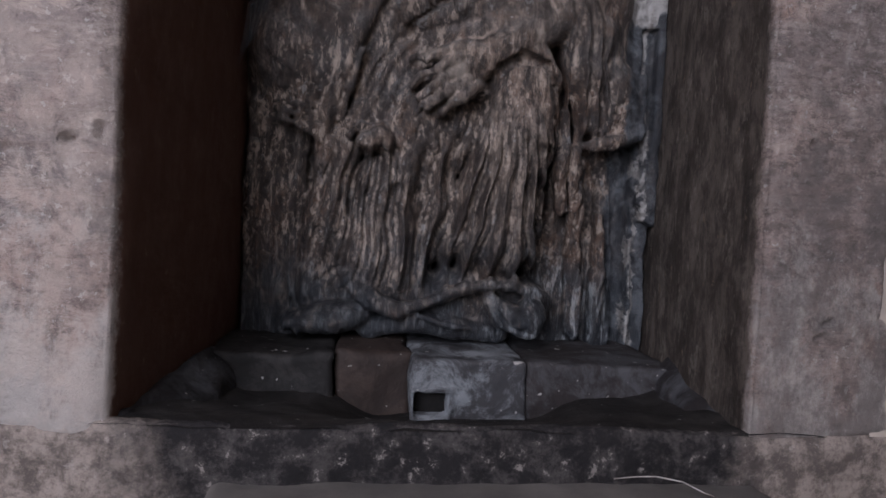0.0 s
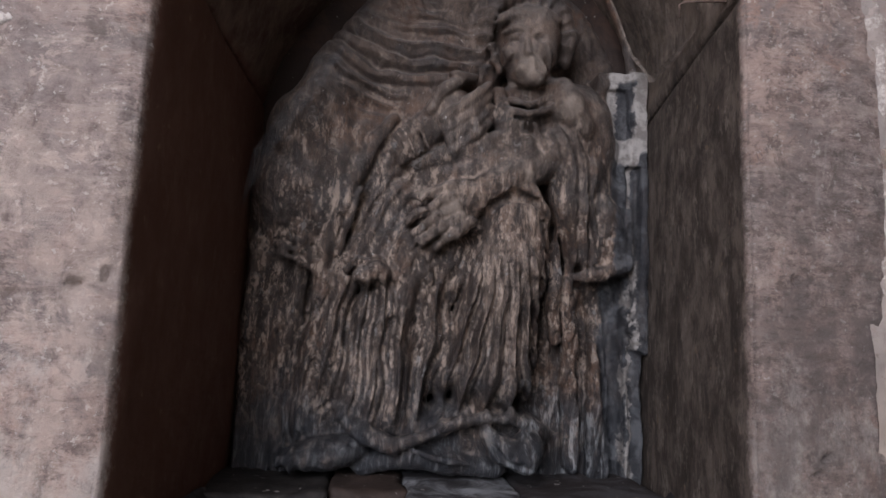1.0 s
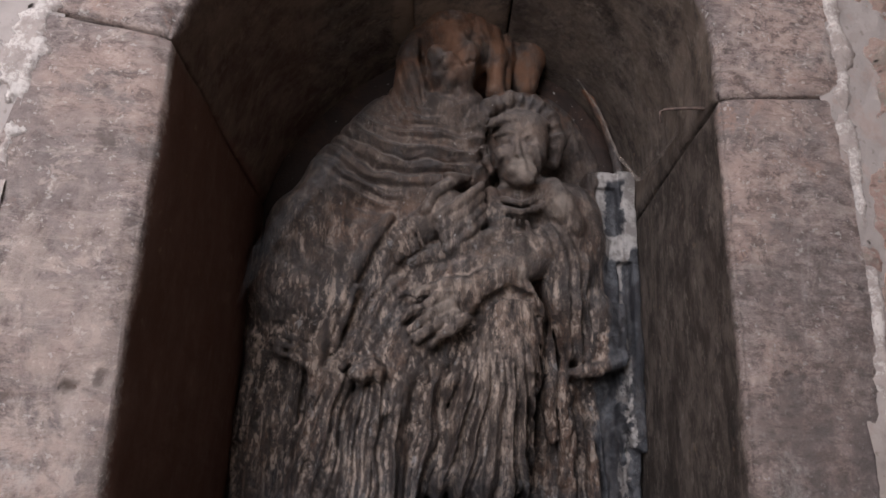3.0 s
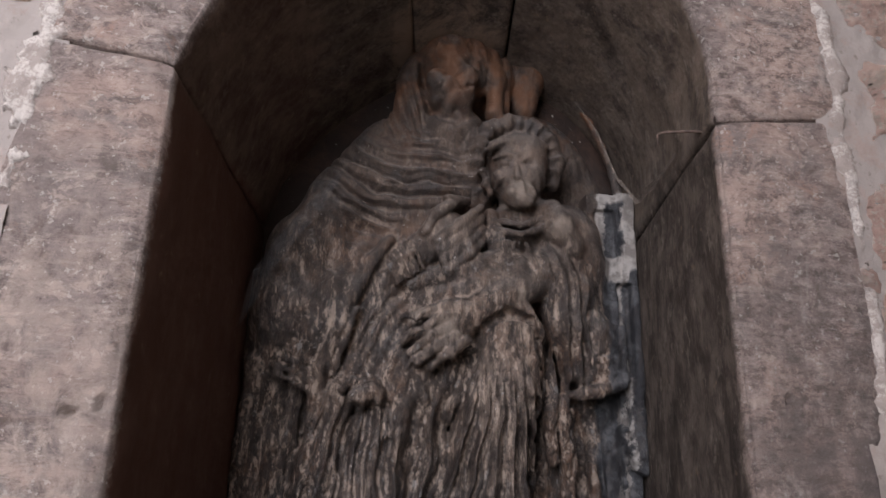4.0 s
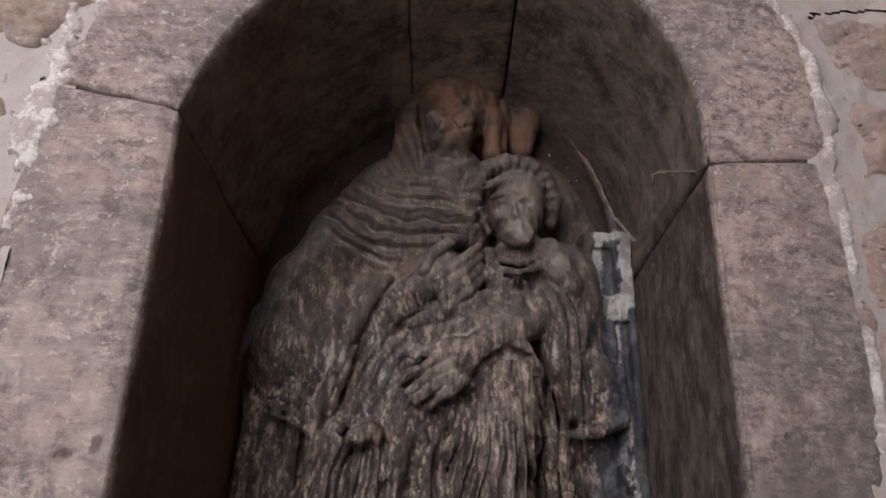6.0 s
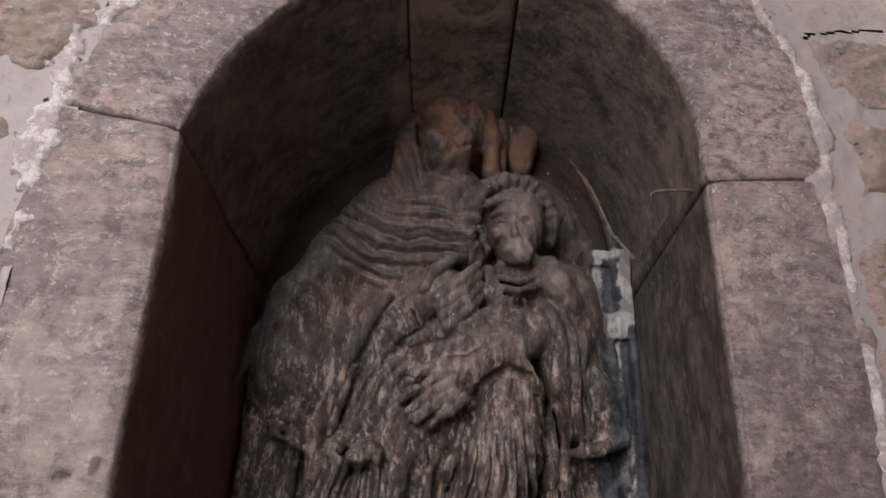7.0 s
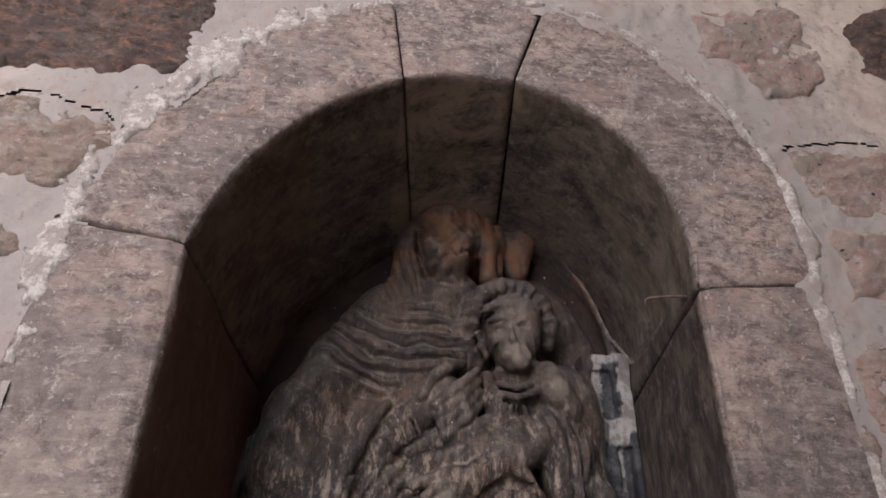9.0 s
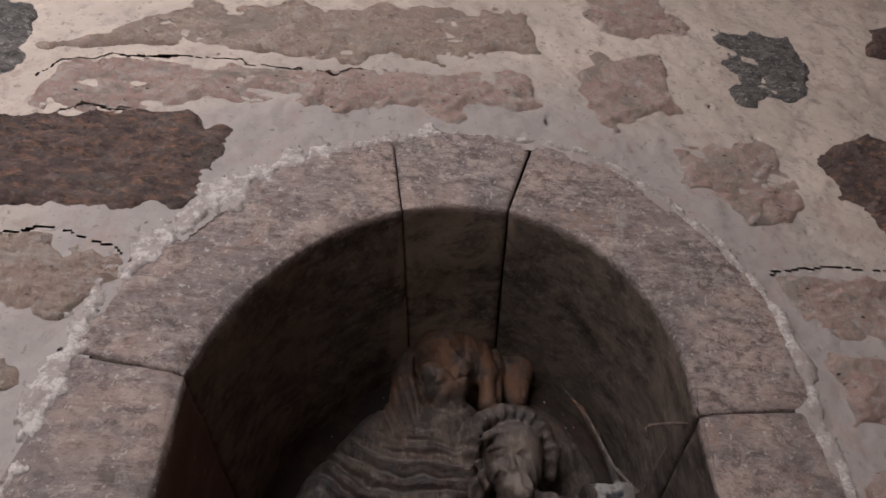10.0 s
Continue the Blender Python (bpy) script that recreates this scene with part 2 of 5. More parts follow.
def statue_material():
    s = Mat("sooty_carving", 0.52, 0.5)
    edge = s.math("ADD", s.axis(2), s.math("MULTIPLY", s.math("SUBTRACT", s.noise(9, 7, 0.75), 0.5), 0.42))
    zone = s.ramp(edge, 1.68, 1.92, 1.0, 0.2)
    soft = s.noise(14, 8, 0.72, warp=0.4)
    col = s.mix(s.ramp(soft, 0.42, 0.58), (0.066, 0.049, 0.041), (0.150, 0.110, 0.088))
    col = s.mix(s.ramp(s.noise(7, 5, 0.65), 0.48, 0.62, 0.0, 0.7), col, (0.165, 0.096, 0.064))
    col = s.mix(s.ramp(s.noise(9, 6, 0.7, s.scaled(1, 1, 1.2)), 0.50, 0.60, 0.0, 0.45), col, (0.135, 0.136, 0.142))
    fine = s.noise(85, 7, 0.82, s.scaled(1.1, 1, 0.7))
    col = s.mix(s.math("MULTIPLY", s.ramp(fine, 0.42, 0.51, 0.85, 0.0), s.ramp(zone, 0.0, 1.0, 0.45, 1.0)), col, (0.035, 0.030, 0.029))
    # parts that stand proud are rubbed pale
    proud = s.math("ADD", s.axis(1), s.math("MULTIPLY", s.math("SUBTRACT", s.noise(30, 8, 0.8), 0.5), 0.16))
    proud = s.math("MULTIPLY", s.ramp(proud, 0.955, 1.005, 1.0, 0.0), s.ramp(s.axis(2), 2.06, 2.10, 0.42, 0.10))
    col = s.mix(s.math("MULTIPLY", proud, s.ramp(s.axis(2), 1.30, 1.40)), col, (0.36, 0.29, 0.24))
    # splashes and specks of lime
    speck = s.ramp(s.noise(150, 3, 0.6), 0.665, 0.70)
    col = s.mix(s.math("MULTIPLY", speck, s.ramp(s.noise(8, 4, 0.6), 0.45, 0.60)), col, (0.62, 0.60, 0.58))
    # grey dust on what faces up
    up = s.n.new("ShaderNodeSeparateXYZ")
    s.l.new(s.n.new("ShaderNodeNewGeometry").outputs["Normal"], up.inputs[0])
    dust = s.math("MULTIPLY", s.ramp(up.outputs[2], 0.05, 0.75), s.ramp(s.noise(18, 7, 0.75), 0.40, 0.58, 0.08, 0.5))
    col = s.mix(dust, col, (0.22, 0.21, 0.205))
    # Paler tone on convex ridges of the mesh, in noisy patches.
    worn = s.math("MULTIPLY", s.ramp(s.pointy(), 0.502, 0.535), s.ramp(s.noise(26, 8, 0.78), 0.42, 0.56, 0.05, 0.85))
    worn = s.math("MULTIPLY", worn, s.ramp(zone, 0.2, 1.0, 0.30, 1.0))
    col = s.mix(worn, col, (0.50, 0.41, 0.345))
    # streaked, flaking surface below the lap
    run = s.noise(46, 9, 0.80, s.scaled(1.7, 1.0, 0.30), warp=0.4)
    flaky = s.math("MULTIPLY", zone, s.ramp(s.noise(11, 6, 0.7), 0.40, 0.56, 0.25, 1.0))
    col = s.mix(s.math("MULTIPLY", s.ramp(run, 0.42, 0.50, 0.85, 0.0), flaky), col, (0.040, 0.034, 0.033))
    col = s.mix(s.math("MULTIPLY", s.ramp(run, 0.545, 0.59, 0.0, 0.75), flaky), col, (0.50, 0.405, 0.335))
    # crusts: soot black, tan and grey flakes with crisp edges
    flake = s.noise(42, 10, 0.74, s.scaled(1.5, 1, 0.55))
    other = s.noise(30, 10, 0.76, s.scaled(1.0, 1.3, 0.8))
    amount = s.ramp(edge, 1.62, 1.95, 1.0, 0.25)
    col = s.mix(s.math("MULTIPLY", s.ramp(flake, 0.425, 0.49, 0.85, 0.0), amount), col, (0.040, 0.031, 0.028))
    col = s.mix(s.math("MULTIPLY", s.ramp(flake, 0.56, 0.60, 0.0, 0.75), amount), col, (0.52, 0.42, 0.345))
    col = s.mix(s.math("MULTIPLY", s.ramp(other, 0.59, 0.63, 0.0, 0.6), amount), col, (0.36, 0.355, 0.35))
    grit = s.noise(165, 6, 0.78, s.scaled(1, 1, 0.75))
    col = s.mix(s.ramp(grit, 0.38, 0.47, 0.45, 0.0), col, (0.050, 0.042, 0.039))
    s.l.new(s.ramp(other, 0.40, 0.60, 0.34, 0.62), s.bsdf.inputs["Roughness"])
    # fresh breaks: the child's mouth, a chip on the sleeve, the finger tips
    for px, pz, size in ((0.156, 1.906, 0.024), (0.160, 1.727, 0.014), (0.228, 1.845, 0.022), (-0.012, 1.692, 0.016), (0.035, 1.662, 0.022)):
        dx, dz = s.math("SUBTRACT", s.axis(0), px), s.math("SUBTRACT", s.axis(2), pz)
        far = s.math("SQRT", s.math("ADD", s.math("MULTIPLY", dx, dx), s.math("MULTIPLY", dz, dz)), 0.0)
        far = s.math("ADD", far, s.math("MULTIPLY", s.math("SUBTRACT", fine, 0.5), 0.06))
        col = s.mix(s.ramp(far, size * 0.4, size * 1.1, 0.45, 0.0), col, (0.44, 0.375, 0.32))
    # rust-brown tint of the upper head
    head = s.math("MULTIPLY", s.ramp(s.axis(2), 2.03, 2.13), s.ramp(s.noise(14, 6, 0.7), 0.40, 0.58))
    col = s.mix(s.math("MULTIPLY", head, 0.7), col, (0.25, 0.118, 0.062))
    # blue-black with paler blue-grey runs towards the foot, and on the side post
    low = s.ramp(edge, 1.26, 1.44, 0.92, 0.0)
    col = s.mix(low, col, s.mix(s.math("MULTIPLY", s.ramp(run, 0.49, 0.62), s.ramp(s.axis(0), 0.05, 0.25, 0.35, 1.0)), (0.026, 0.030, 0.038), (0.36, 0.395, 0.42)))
    # side post: flaking limewash above, blue-black below and in its sunk panels
    wob = s.math("MULTIPLY", s.math("SUBTRACT", s.noise(24, 8, 0.75), 0.5), 0.05)
    px, pz = s.math("ADD", s.axis(0), wob), s.math("ADD", s.axis(2), wob)
    post = s.math("MULTIPLY", s.ramp(px, 0.318, 0.326), s.ramp(pz, 1.20, 1.32, 0.7, 1.0))
    post = s.math("MULTIPLY", post, s.ramp(s.axis(2), 1.955, 1.965, 1.0, 0.0))
    black = s.mix(s.ramp(s.noise(30, 8, 0.75), 0.44, 0.62), (0.030, 0.034, 0.042), (0.125, 0.135, 0.15))
    chalk = s.mix(s.ramp(s.noise(28, 8, 0.78), 0.42, 0.58), (0.58, 0.56, 0.54), (0.30, 0.28, 0.265))
    upper = s.ramp(s.math("SUBTRACT", pz, s.math("MULTIPLY", s.ramp(s.axis(0), 0.372, 0.378), 0.02)), 1.775, 1.785)
    arris = s.math("MULTIPLY", s.ramp(px, 0.358, 0.362), s.ramp(px, 0.367, 0.371, 1.0, 0.0))
    panel = s.math("MULTIPLY", s.math("MULTIPLY", s.ramp(px, 0.337, 0.341), s.ramp(px, 0.366, 0.370, 1.0, 0.0)), s.math("MULTIPLY", s.ramp(pz, 1.828, 1.833), s.ramp(pz, 1.925, 1.935, 1.0, 0.0)))
    pale = s.math("MAXIMUM", upper, s.math("MULTIPLY", arris, s.ramp(s.noise(18, 6, 0.7), 0.42, 0.52)))
    pale = s.math("MULTIPLY", pale, s.math("SUBTRACT", 1.0, panel))
    col = s.mix(s.math("MULTIPLY", post, 0.9), col, s.mix(pale, black, chalk))
    s.bump((s.noise(36, 9, 0.8, s.scaled(1.2, 1, 0.8)), 0.007, 0.7), (run, 0.004, 0.8), (flake, 0.004, 0.7), (fine, 0.003, 0.9), (grit, 0.0015, 0.8))
    return s.base(col)


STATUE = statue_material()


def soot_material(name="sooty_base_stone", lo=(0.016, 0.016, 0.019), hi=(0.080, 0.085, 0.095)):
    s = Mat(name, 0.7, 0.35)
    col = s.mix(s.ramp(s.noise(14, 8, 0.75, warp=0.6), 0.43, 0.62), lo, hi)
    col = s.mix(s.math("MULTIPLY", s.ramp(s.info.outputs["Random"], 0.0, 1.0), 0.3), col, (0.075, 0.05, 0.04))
    col = s.mix(s.math("MULTIPLY", s.ramp(s.noise(85, 3, 0.5), 0.69, 0.73), 0.7), col, (0.5, 0.48, 0.46))
    s.bump((s.noise(40, 7, 0.7), 0.006, 0.6), (s.noise(220, 3, 0.6), 0.001, 0.4))
    return s.base(col)


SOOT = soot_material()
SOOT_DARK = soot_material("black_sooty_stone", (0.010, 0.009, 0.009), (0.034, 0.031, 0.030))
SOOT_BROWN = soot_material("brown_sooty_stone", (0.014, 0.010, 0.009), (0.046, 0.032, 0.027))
# Near-black carries the shade at the niche's back as well as soot.
SOOT_SHADE_BACK = soot_material("sooty_shaded_back_stone", (0.014, 0.010, 0.009), (0.055, 0.030, 0.022))
SOOT_PALE = soot_material("sooty_pale_stone", (0.045, 0.050, 0.058), (0.29, 0.315, 0.34))


def sill_material():
    s = Mat("sill_stone", 0.85)
    face = s.mix(s.ramp(s.noise(26, 9, 0.8), 0.40, 0.60), (0.13, 0.108, 0.098), (0.36, 0.305, 0.27))
    dark = s.mix(s.ramp(s.noise(30, 9, 0.8), 0.44, 0.62), (0.018, 0.016, 0.017), (0.075, 0.067, 0.065))
    x = s.math("ADD", s.axis(0), s.math("MULTIPLY", s.math("SUBTRACT", s.noise(10, 6, 0.7), 0.5), 0.22))
    mid = s.math("MULTIPLY", s.ramp(x, -0.36, -0.26), s.ramp(x, 0.30, 0.37, 1.0, 0.0))
    col = s.mix(mid, face, dark)
    col = s.mix(s.math("MULTIPLY", s.ramp(s.noise(60, 6, 0.75), 0.60, 0.67), 0.5), col, (0.42, 0.38, 0.35))
    s.bump((s.noise(32, 8, 0.75), 0.008, 0.8), (s.noise(200, 3, 0.6), 0.001, 0.5))
    return s.base(col)


SILL = sill_material()


def plain_material(name, a, b, scale, rough=0.9, bump=0.004):
    s = Mat(name, rough)
    col = s.mix(s.ramp(s.noise(scale, 6, 0.65), 0.35, 0.65), a, b)
    s.bump((s.noise(scale * 6, 6, 0.65), bump, 0.5))
    return s.base(col)


SHELF = plain_material("ledge_stone", (0.10, 0.093, 0.09), (0.15, 0.138, 0.13), 9, 0.75, 0.002)
# Plaster of the unseen room, kept pale so that it bounces fill light.
PLASTER = plain_material("limewashed_plaster", (0.66, 0.61, 0.57), (0.76, 0.71, 0.67), 3)
PAVING = plain_material("stone_paving", (0.34, 0.30, 0.27), (0.42, 0.38, 0.34), 5)
IRON = plain_material("rusty_iron", (0.06, 0.045, 0.04), (0.14, 0.10, 0.085), 120, 0.7, 0.0005)
# Flat black that stands for the shade inside the socket.
SOCKET_SHADE = plain_material("socket_shade_black", (0.010, 0.009, 0.009), (0.018, 0.016, 0.015), 40)


def web_material(name, colour, density):
    s = Mat(name, 0.95, 0.0)
    n, l = s.n, s.l
    clear, mixer = n.new("ShaderNodeBsdfTransparent"), n.new("ShaderNodeMixShader")
    fac = s.math("MULTIPLY", s.ramp(s.noise(45, 6, 0.7, warp=0.5), 0.3, 0.7, 0.35, 1.0), density)
    l.new(fac, mixer.inputs[0])
    l.new(clear.outputs[0], mixer.inputs[1])
    l.new(s.bsdf.outputs[0], mixer.inputs[2])
    l.new(mixer.outputs[0], n["Material Output"].inputs["Surface"])
    s.bsdf.inputs["Base Color"].default_value = (*colour, 1)
    return s.m


WEB = web_material("dusty_cobweb", (0.20, 0.17, 0.15), 0.9)
VEIL = web_material("thin_cobweb", (0.17, 0.175, 0.185), 0.28)

# ---------------------------------------------------------------- mesh helpers
RNG = np.random.RandomState(7)
LATTICE = RNG.rand(32, 32, 32).astype(np.float32)


def vnoise(x, y, z, scale):
    """Smooth value noise, -1 to 1, for arrays in metres; scale in cells a metre."""
    x, y, z = np.asarray(x) * scale, np.asarray(y) * scale, np.asarray(z) * scale
    x, y, z = np.broadcast_arrays(x, y, z)
    i, j, k = np.floor(x).astype(int), np.floor(y).astype(int), np.floor(z).astype(int)
    u, v, w = x - i, y - j, z - k
    u, v, w = (f * f * (3 - 2 * f) for f in (u, v, w))
    got = lambda a, b, c: LATTICE[(i + a) % 32, (j + b) % 32, (k + c) % 32]
    lo = (got(0, 0, 0) * (1 - u) + got(1, 0, 0) * u) * (1 - v) + (got(0, 1, 0) * (1 - u) + got(1, 1, 0) * u) * v
    hi = (got(0, 0, 1) * (1 - u) + got(1, 0, 1) * u) * (1 - v) + (got(0, 1, 1) * (1 - u) + got(1, 1, 1) * u) * v
    return 2 * (lo * (1 - w) + hi * w) - 1


def rough(x, y, z, scale, octaves=4, gain=0.55):
    total, amp = 0, 1.0
    for o in range(octaves):
        total = total + amp * vnoise(np.asarray(x) + 3.7 * o, np.asarray(y) - 1.9 * o, np.asarray(z) + 5.3 * o, scale)
        scale, amp = scale * 2.03, amp * gain
    return total


def smooth(a, lo, hi):
    t = np.clip((a - lo) / (hi - lo), 0, 1)
    return t * t * (3 - 2 * t)


def mesh_of(name, verts, faces, material, shade=True):
    me = bpy.data.meshes.new(name)
    me.from_pydata([tuple(v) for v in np.asarray(verts, float).tolist()], [], faces if isinstance(faces, list) else faces.tolist())
    me.materials.append(material)
    if shade:
        me.polygons.foreach_set("use_smooth", [True] * len(me.polygons))
    me.update()
    return me


def part_of(name, verts, faces, material, parent=None, label="", shade=True):
    ob = new(name, mesh_of(name, verts, faces, material, shade))
    ob.parent = parent
    return tagged(ob, label)


def part(name, bm, material, parent=None, label="", shade=False):
    me = bpy.data.meshes.new(name)
    bm.to_mesh(me)
    bm.free()
    me.materials.append(material)
    if shade:
        me.polygons.foreach_set("use_smooth", [True] * len(me.polygons))
    ob = new(name, me)
    ob.parent = parent
    return tagged(ob, label)


def grid_faces(nu, nv, flip=False, start=0):
    a = (np.arange(nu - 1)[:, None] * nv + np.arange(nv - 1)[None, :]).ravel() + start
    q = np.stack([a, a + nv, a + nv + 1, a + 1], 1)
    return q[:, ::-1] if flip else q


def box_bm(bm, x0, x1, y0, y1, z0, z1):
    m = Matrix.LocRotScale(((x0 + x1) / 2, (y0 + y1) / 2, (z0 + z1) / 2), None, (x1 - x0, y1 - y0, z1 - z0))
    bmesh.ops.create_cube(bm, size=1, matrix=m)


def box(name, x0, x1, y0, y1, z0, z1, material, parent=None):
    bm = bmesh.new()
    box_bm(bm, x0, x1, y0, y1, z0, z1)
    return part(name, bm, material, parent)


def lump(name, x0, x1, y0, y1, z0, z1, material, parent=None, step=0.008, bulge=0.006, amp=0.004, seed=0.0, label="", shape=None):
    """A worn block: a closed box grid with rounded, uneven faces."""
    n = [max(3, int(round((b - a) / step)) + 1) for a, b in ((x0, x1), (y0, y1), (z0, z1))]
    lin = [np.linspace(-1, 1, k) for k in n]
    verts, faces, start = [], [], 0
    for ax in range(3):
        o = [k for k in range(3) if k != ax]
        for side in (-1, 1):
            u, v = np.meshgrid(lin[o[0]], lin[o[1]], indexing="ij")
            p = np.zeros((*u.shape, 3))
            p[..., o[0]], p[..., o[1]], p[..., ax] = u, v, side
            verts.append(p.reshape(-1, 3))
            faces.append(grid_faces(n[o[0]], n[o[1]], (side < 0) ^ (ax == 1), start))
            start += u.size
    q = np.concatenate(verts)
    half = np.array([x1 - x0, y1 - y0, z1 - z0]) / 2
    mid = np.array([x1 + x0, y1 + y0, z1 + z0]) / 2
    # round the corners by a fixed radius
    d = q * half
    core = np.clip(d, -(half - bulge), half - bulge)
    out = d - core
    ln = np.linalg.norm(out, axis=1, keepdims=True)
    d = np.where(ln > 1e-9, core + out / np.maximum(ln, 1e-9) * bulge, d)
    p = d + mid
    for k in range(3):
        p[:, k] += amp * rough(p[:, 0] + seed + k * 7.1, p[:, 1] + k, p[:, 2] - seed, 14, 4)
    if shape:
        p = shape(p)
    bm = bmesh.new()
    vs = [bm.verts.new(v) for v in p]
    for f in np.concatenate(faces):
        bm.faces.new([vs[i] for i in f])
    bmesh.ops.remove_doubles(bm, verts=bm.verts, dist=0.0004)
    return part(name, bm, material, parent, label, True)


def tube(name, pts, radii, material, parent=None, label="", ring=8):
    """A tapered rod along points."""
    bm = bmesh.new()
    pts = [Vector(p) for p in pts]
    loops = []
    for k, p in enumerate(pts):
        d = (pts[min(k + 1, len(pts) - 1)] - pts[max(k - 1, 0)]).normalized()
        a = d.orthogonal().normalized()
        b = d.cross(a)
        loops.append([bm.verts.new(p + (a * math.cos(t) + b * math.sin(t)) * radii[k]) for t in [2 * math.pi * i / ring for i in range(ring)]])
    for l0, l1 in zip(loops, loops[1:]):
        for i in range(ring):
            bm.faces.new((l0[i], l0[(i + 1) % ring], l1[(i + 1) % ring], l1[i]))
    bm.faces.new(loops[0][::-1])
    bm.faces.new(loops[-1])
    return part(name, bm, material, parent, label, True)


# ---------------------------------------------------------------- the room round the niche
# Assumed room, out of view; it encloses the niche and returns fill light.
EAST, WEST, TOP = 3.2, -3.6, 3.9

floor = tagged(box("floor", WEST, EAST, SOUTH, FACE + 0.6, -0.2, 0.0, PAVING), "unseen grey stone paving of the assumed room", "floor", kind="structure")
ceiling = tagged(box("ceiling", WEST, EAST, SOUTH, FACE + 0.6, TOP, TOP + 0.2, PLASTER), "unseen plastered ceiling, pale to bounce light", "ceiling", kind="structure")
wall_west = tagged(box("wall_west", WEST - 0.4, WEST, SOUTH, FACE + 0.6, 0, TOP, PLASTER), "unseen plastered side wall, pale to bounce light", "wall", kind="structure")
wall_east = tagged(box("wall_east", EAST, EAST + 0.4, SOUTH, FACE + 0.6, 0, TOP, PLASTER), "unseen plastered side wall, pale to bounce light", "wall", kind="structure")
# Unseen wall; its opening is assumed and placed to suit the lamp.
bm = bmesh.new()
box_bm(bm, WEST - 0.4, WIN_X0, SOUTH - 0.4, SOUTH, 0, TOP)
box_bm(bm, WIN_X1, EAST + 0.4, SOUTH - 0.4, SOUTH, 0, TOP)
box_bm(bm, WIN_X0, WIN_X1, SOUTH - 0.4, SOUTH, 0, WIN_Z0)
box_bm(bm, WIN_X0, WIN_X1, SOUTH - 0.4, SOUTH, WIN_Z1, TOP)
wall_south = tagged(part("wall_south", bm, PLASTER), "unseen plastered wall with an assumed window opening", "wall", kind="structure")

# ---------------------------------------------------------------- wall with the niche
PX0, PX1, PZ0, PZ1 = -1.15, 1.45, 0.98, 3.4   # finely built part of the wall
bm = bmesh.new()
box_bm(bm, WEST, PX0, FACE, FACE + 0.6, 0, TOP)
box_bm(bm, PX1, EAST, FACE, FACE + 0.6, 0, TOP)
box_bm(bm, PX0, PX1, FACE, FACE + 0.6, 0, PZ0)
box_bm(bm, PX0, PX1, FACE, FACE + 0.6, PZ1, TOP)
box_bm(bm, PX0, PX1, BACK + 0.10, FACE + 0.6, PZ0, PZ1)
wall_north = tagged(part("wall_north", bm, MORTAR), "old rubble stone wall with wide lime mortar joints", "wall", kind="structure")


def outer_radius(t):
    """Outer outline of the frame: a lopsided round arch, flatter on the one haunch."""
    return R_OUT - 0.024 * np.sin(2 * t) + 0.012 * np.sin(t) ** 6 + 0.012 * np.maximum(-np.sin(2 * t), 0)


def inside_frame(x, z, grow=0.0):
    """True within the outline of the niche's stone frame."""
    r = np.where(z > Z_OUT, outer_radius(np.arctan2(z - Z_OUT, XC_OUT - x)), R_OUT) + grow
    arc = (x - XC_OUT) ** 2 + (z - Z_OUT) ** 2 < r * r
    leg = (x - XC_OUT < r) & (x - XC_OUT > -(r + 0.02 * smooth(Z_OUT - z, 0.03, 0.20))) & (z < Z_OUT)
    return arc | leg


CRACKS = [
    [(-.738, 2.46), (-.72, 2.505), (-.69, 2.52), (-.63, 2.55), (-.43, 2.566), (-.30, 2.56), (-.22, 2.543), (-.19, 2.567), (-.10, 2.59)],
    [(-.66, 2.09), (-.58, 2.114), (-.50, 2.097), (-.452, 2.068)],
    [(-.76, 2.33), (-.68, 2.36), (-.62, 2.394), (-.50, 2.386)],
    [(.518, 2.138), (.56, 2.148), (.62, 2.168), (.74, 2.165)],
    [(-.462, 1.765), (-.479, 1.735), (-.475, 1.706), (-.486, 1.68)],
]


PITS = [(.535, 2.578, .011, .008), (.607, 2.486, .006, .016), (.786, 2.630, .012, .007), (.405, 1.329, .014, .008), (.384, 1.538, .004, .006), (.412, 1.345, .006, .005),
        (.628, 2.245, .005, .010), (-.372, 1.497, .012, .006), (-.345, 1.506, .005, .009), (.19, 2.48, .004, .014)]


def pit_depth(x, z):
    """Depth of the small holes in the wall's face."""
    total = 0
    for px, pz, a, b in PITS:
        q = np.hypot((x - px) / a, (z - pz) / b) + 0.35 * vnoise(x, 1.0, z, 90)
        total = total + 0.014 * np.exp(-(q * 1.3) ** 4)
    return total


def crack_depth(x, z):
    """Depth of the fine cracks in the wall's face."""
    near = np.full(np.shape(x), 1.0)
    jx, jz = x + 0.006 * rough(x, 7.0, z, 40, 3), z + 0.006 * rough(x, 9.0, z, 40, 3)
    for line in CRACKS:
        for (ax, az), (bx, bz) in zip(line, line[1:]):
            ex, ez = bx - ax, bz - az
            t = np.clip(((jx - ax) * ex + (jz - az) * ez) / (ex * ex + ez * ez), 0, 1)
            near = np.minimum(near, np.hypot(jx - ax - t * ex, jz - az - t * ez))
    wide = 0.0026 + 0.0026 * vnoise(x, 3.0, z, 9)
    return 0.022 * np.exp(-(near / np.maximum(wide, 0.0020)) ** 2) + pit_depth(x, z)


def mortar_height(x, z):
    return -pit_depth(x, z) + 0.005 * rough(x, 0.3, z, 5, 3) + 0.0032 * rough(x, 4.1, z, 22, 4, 0.65)


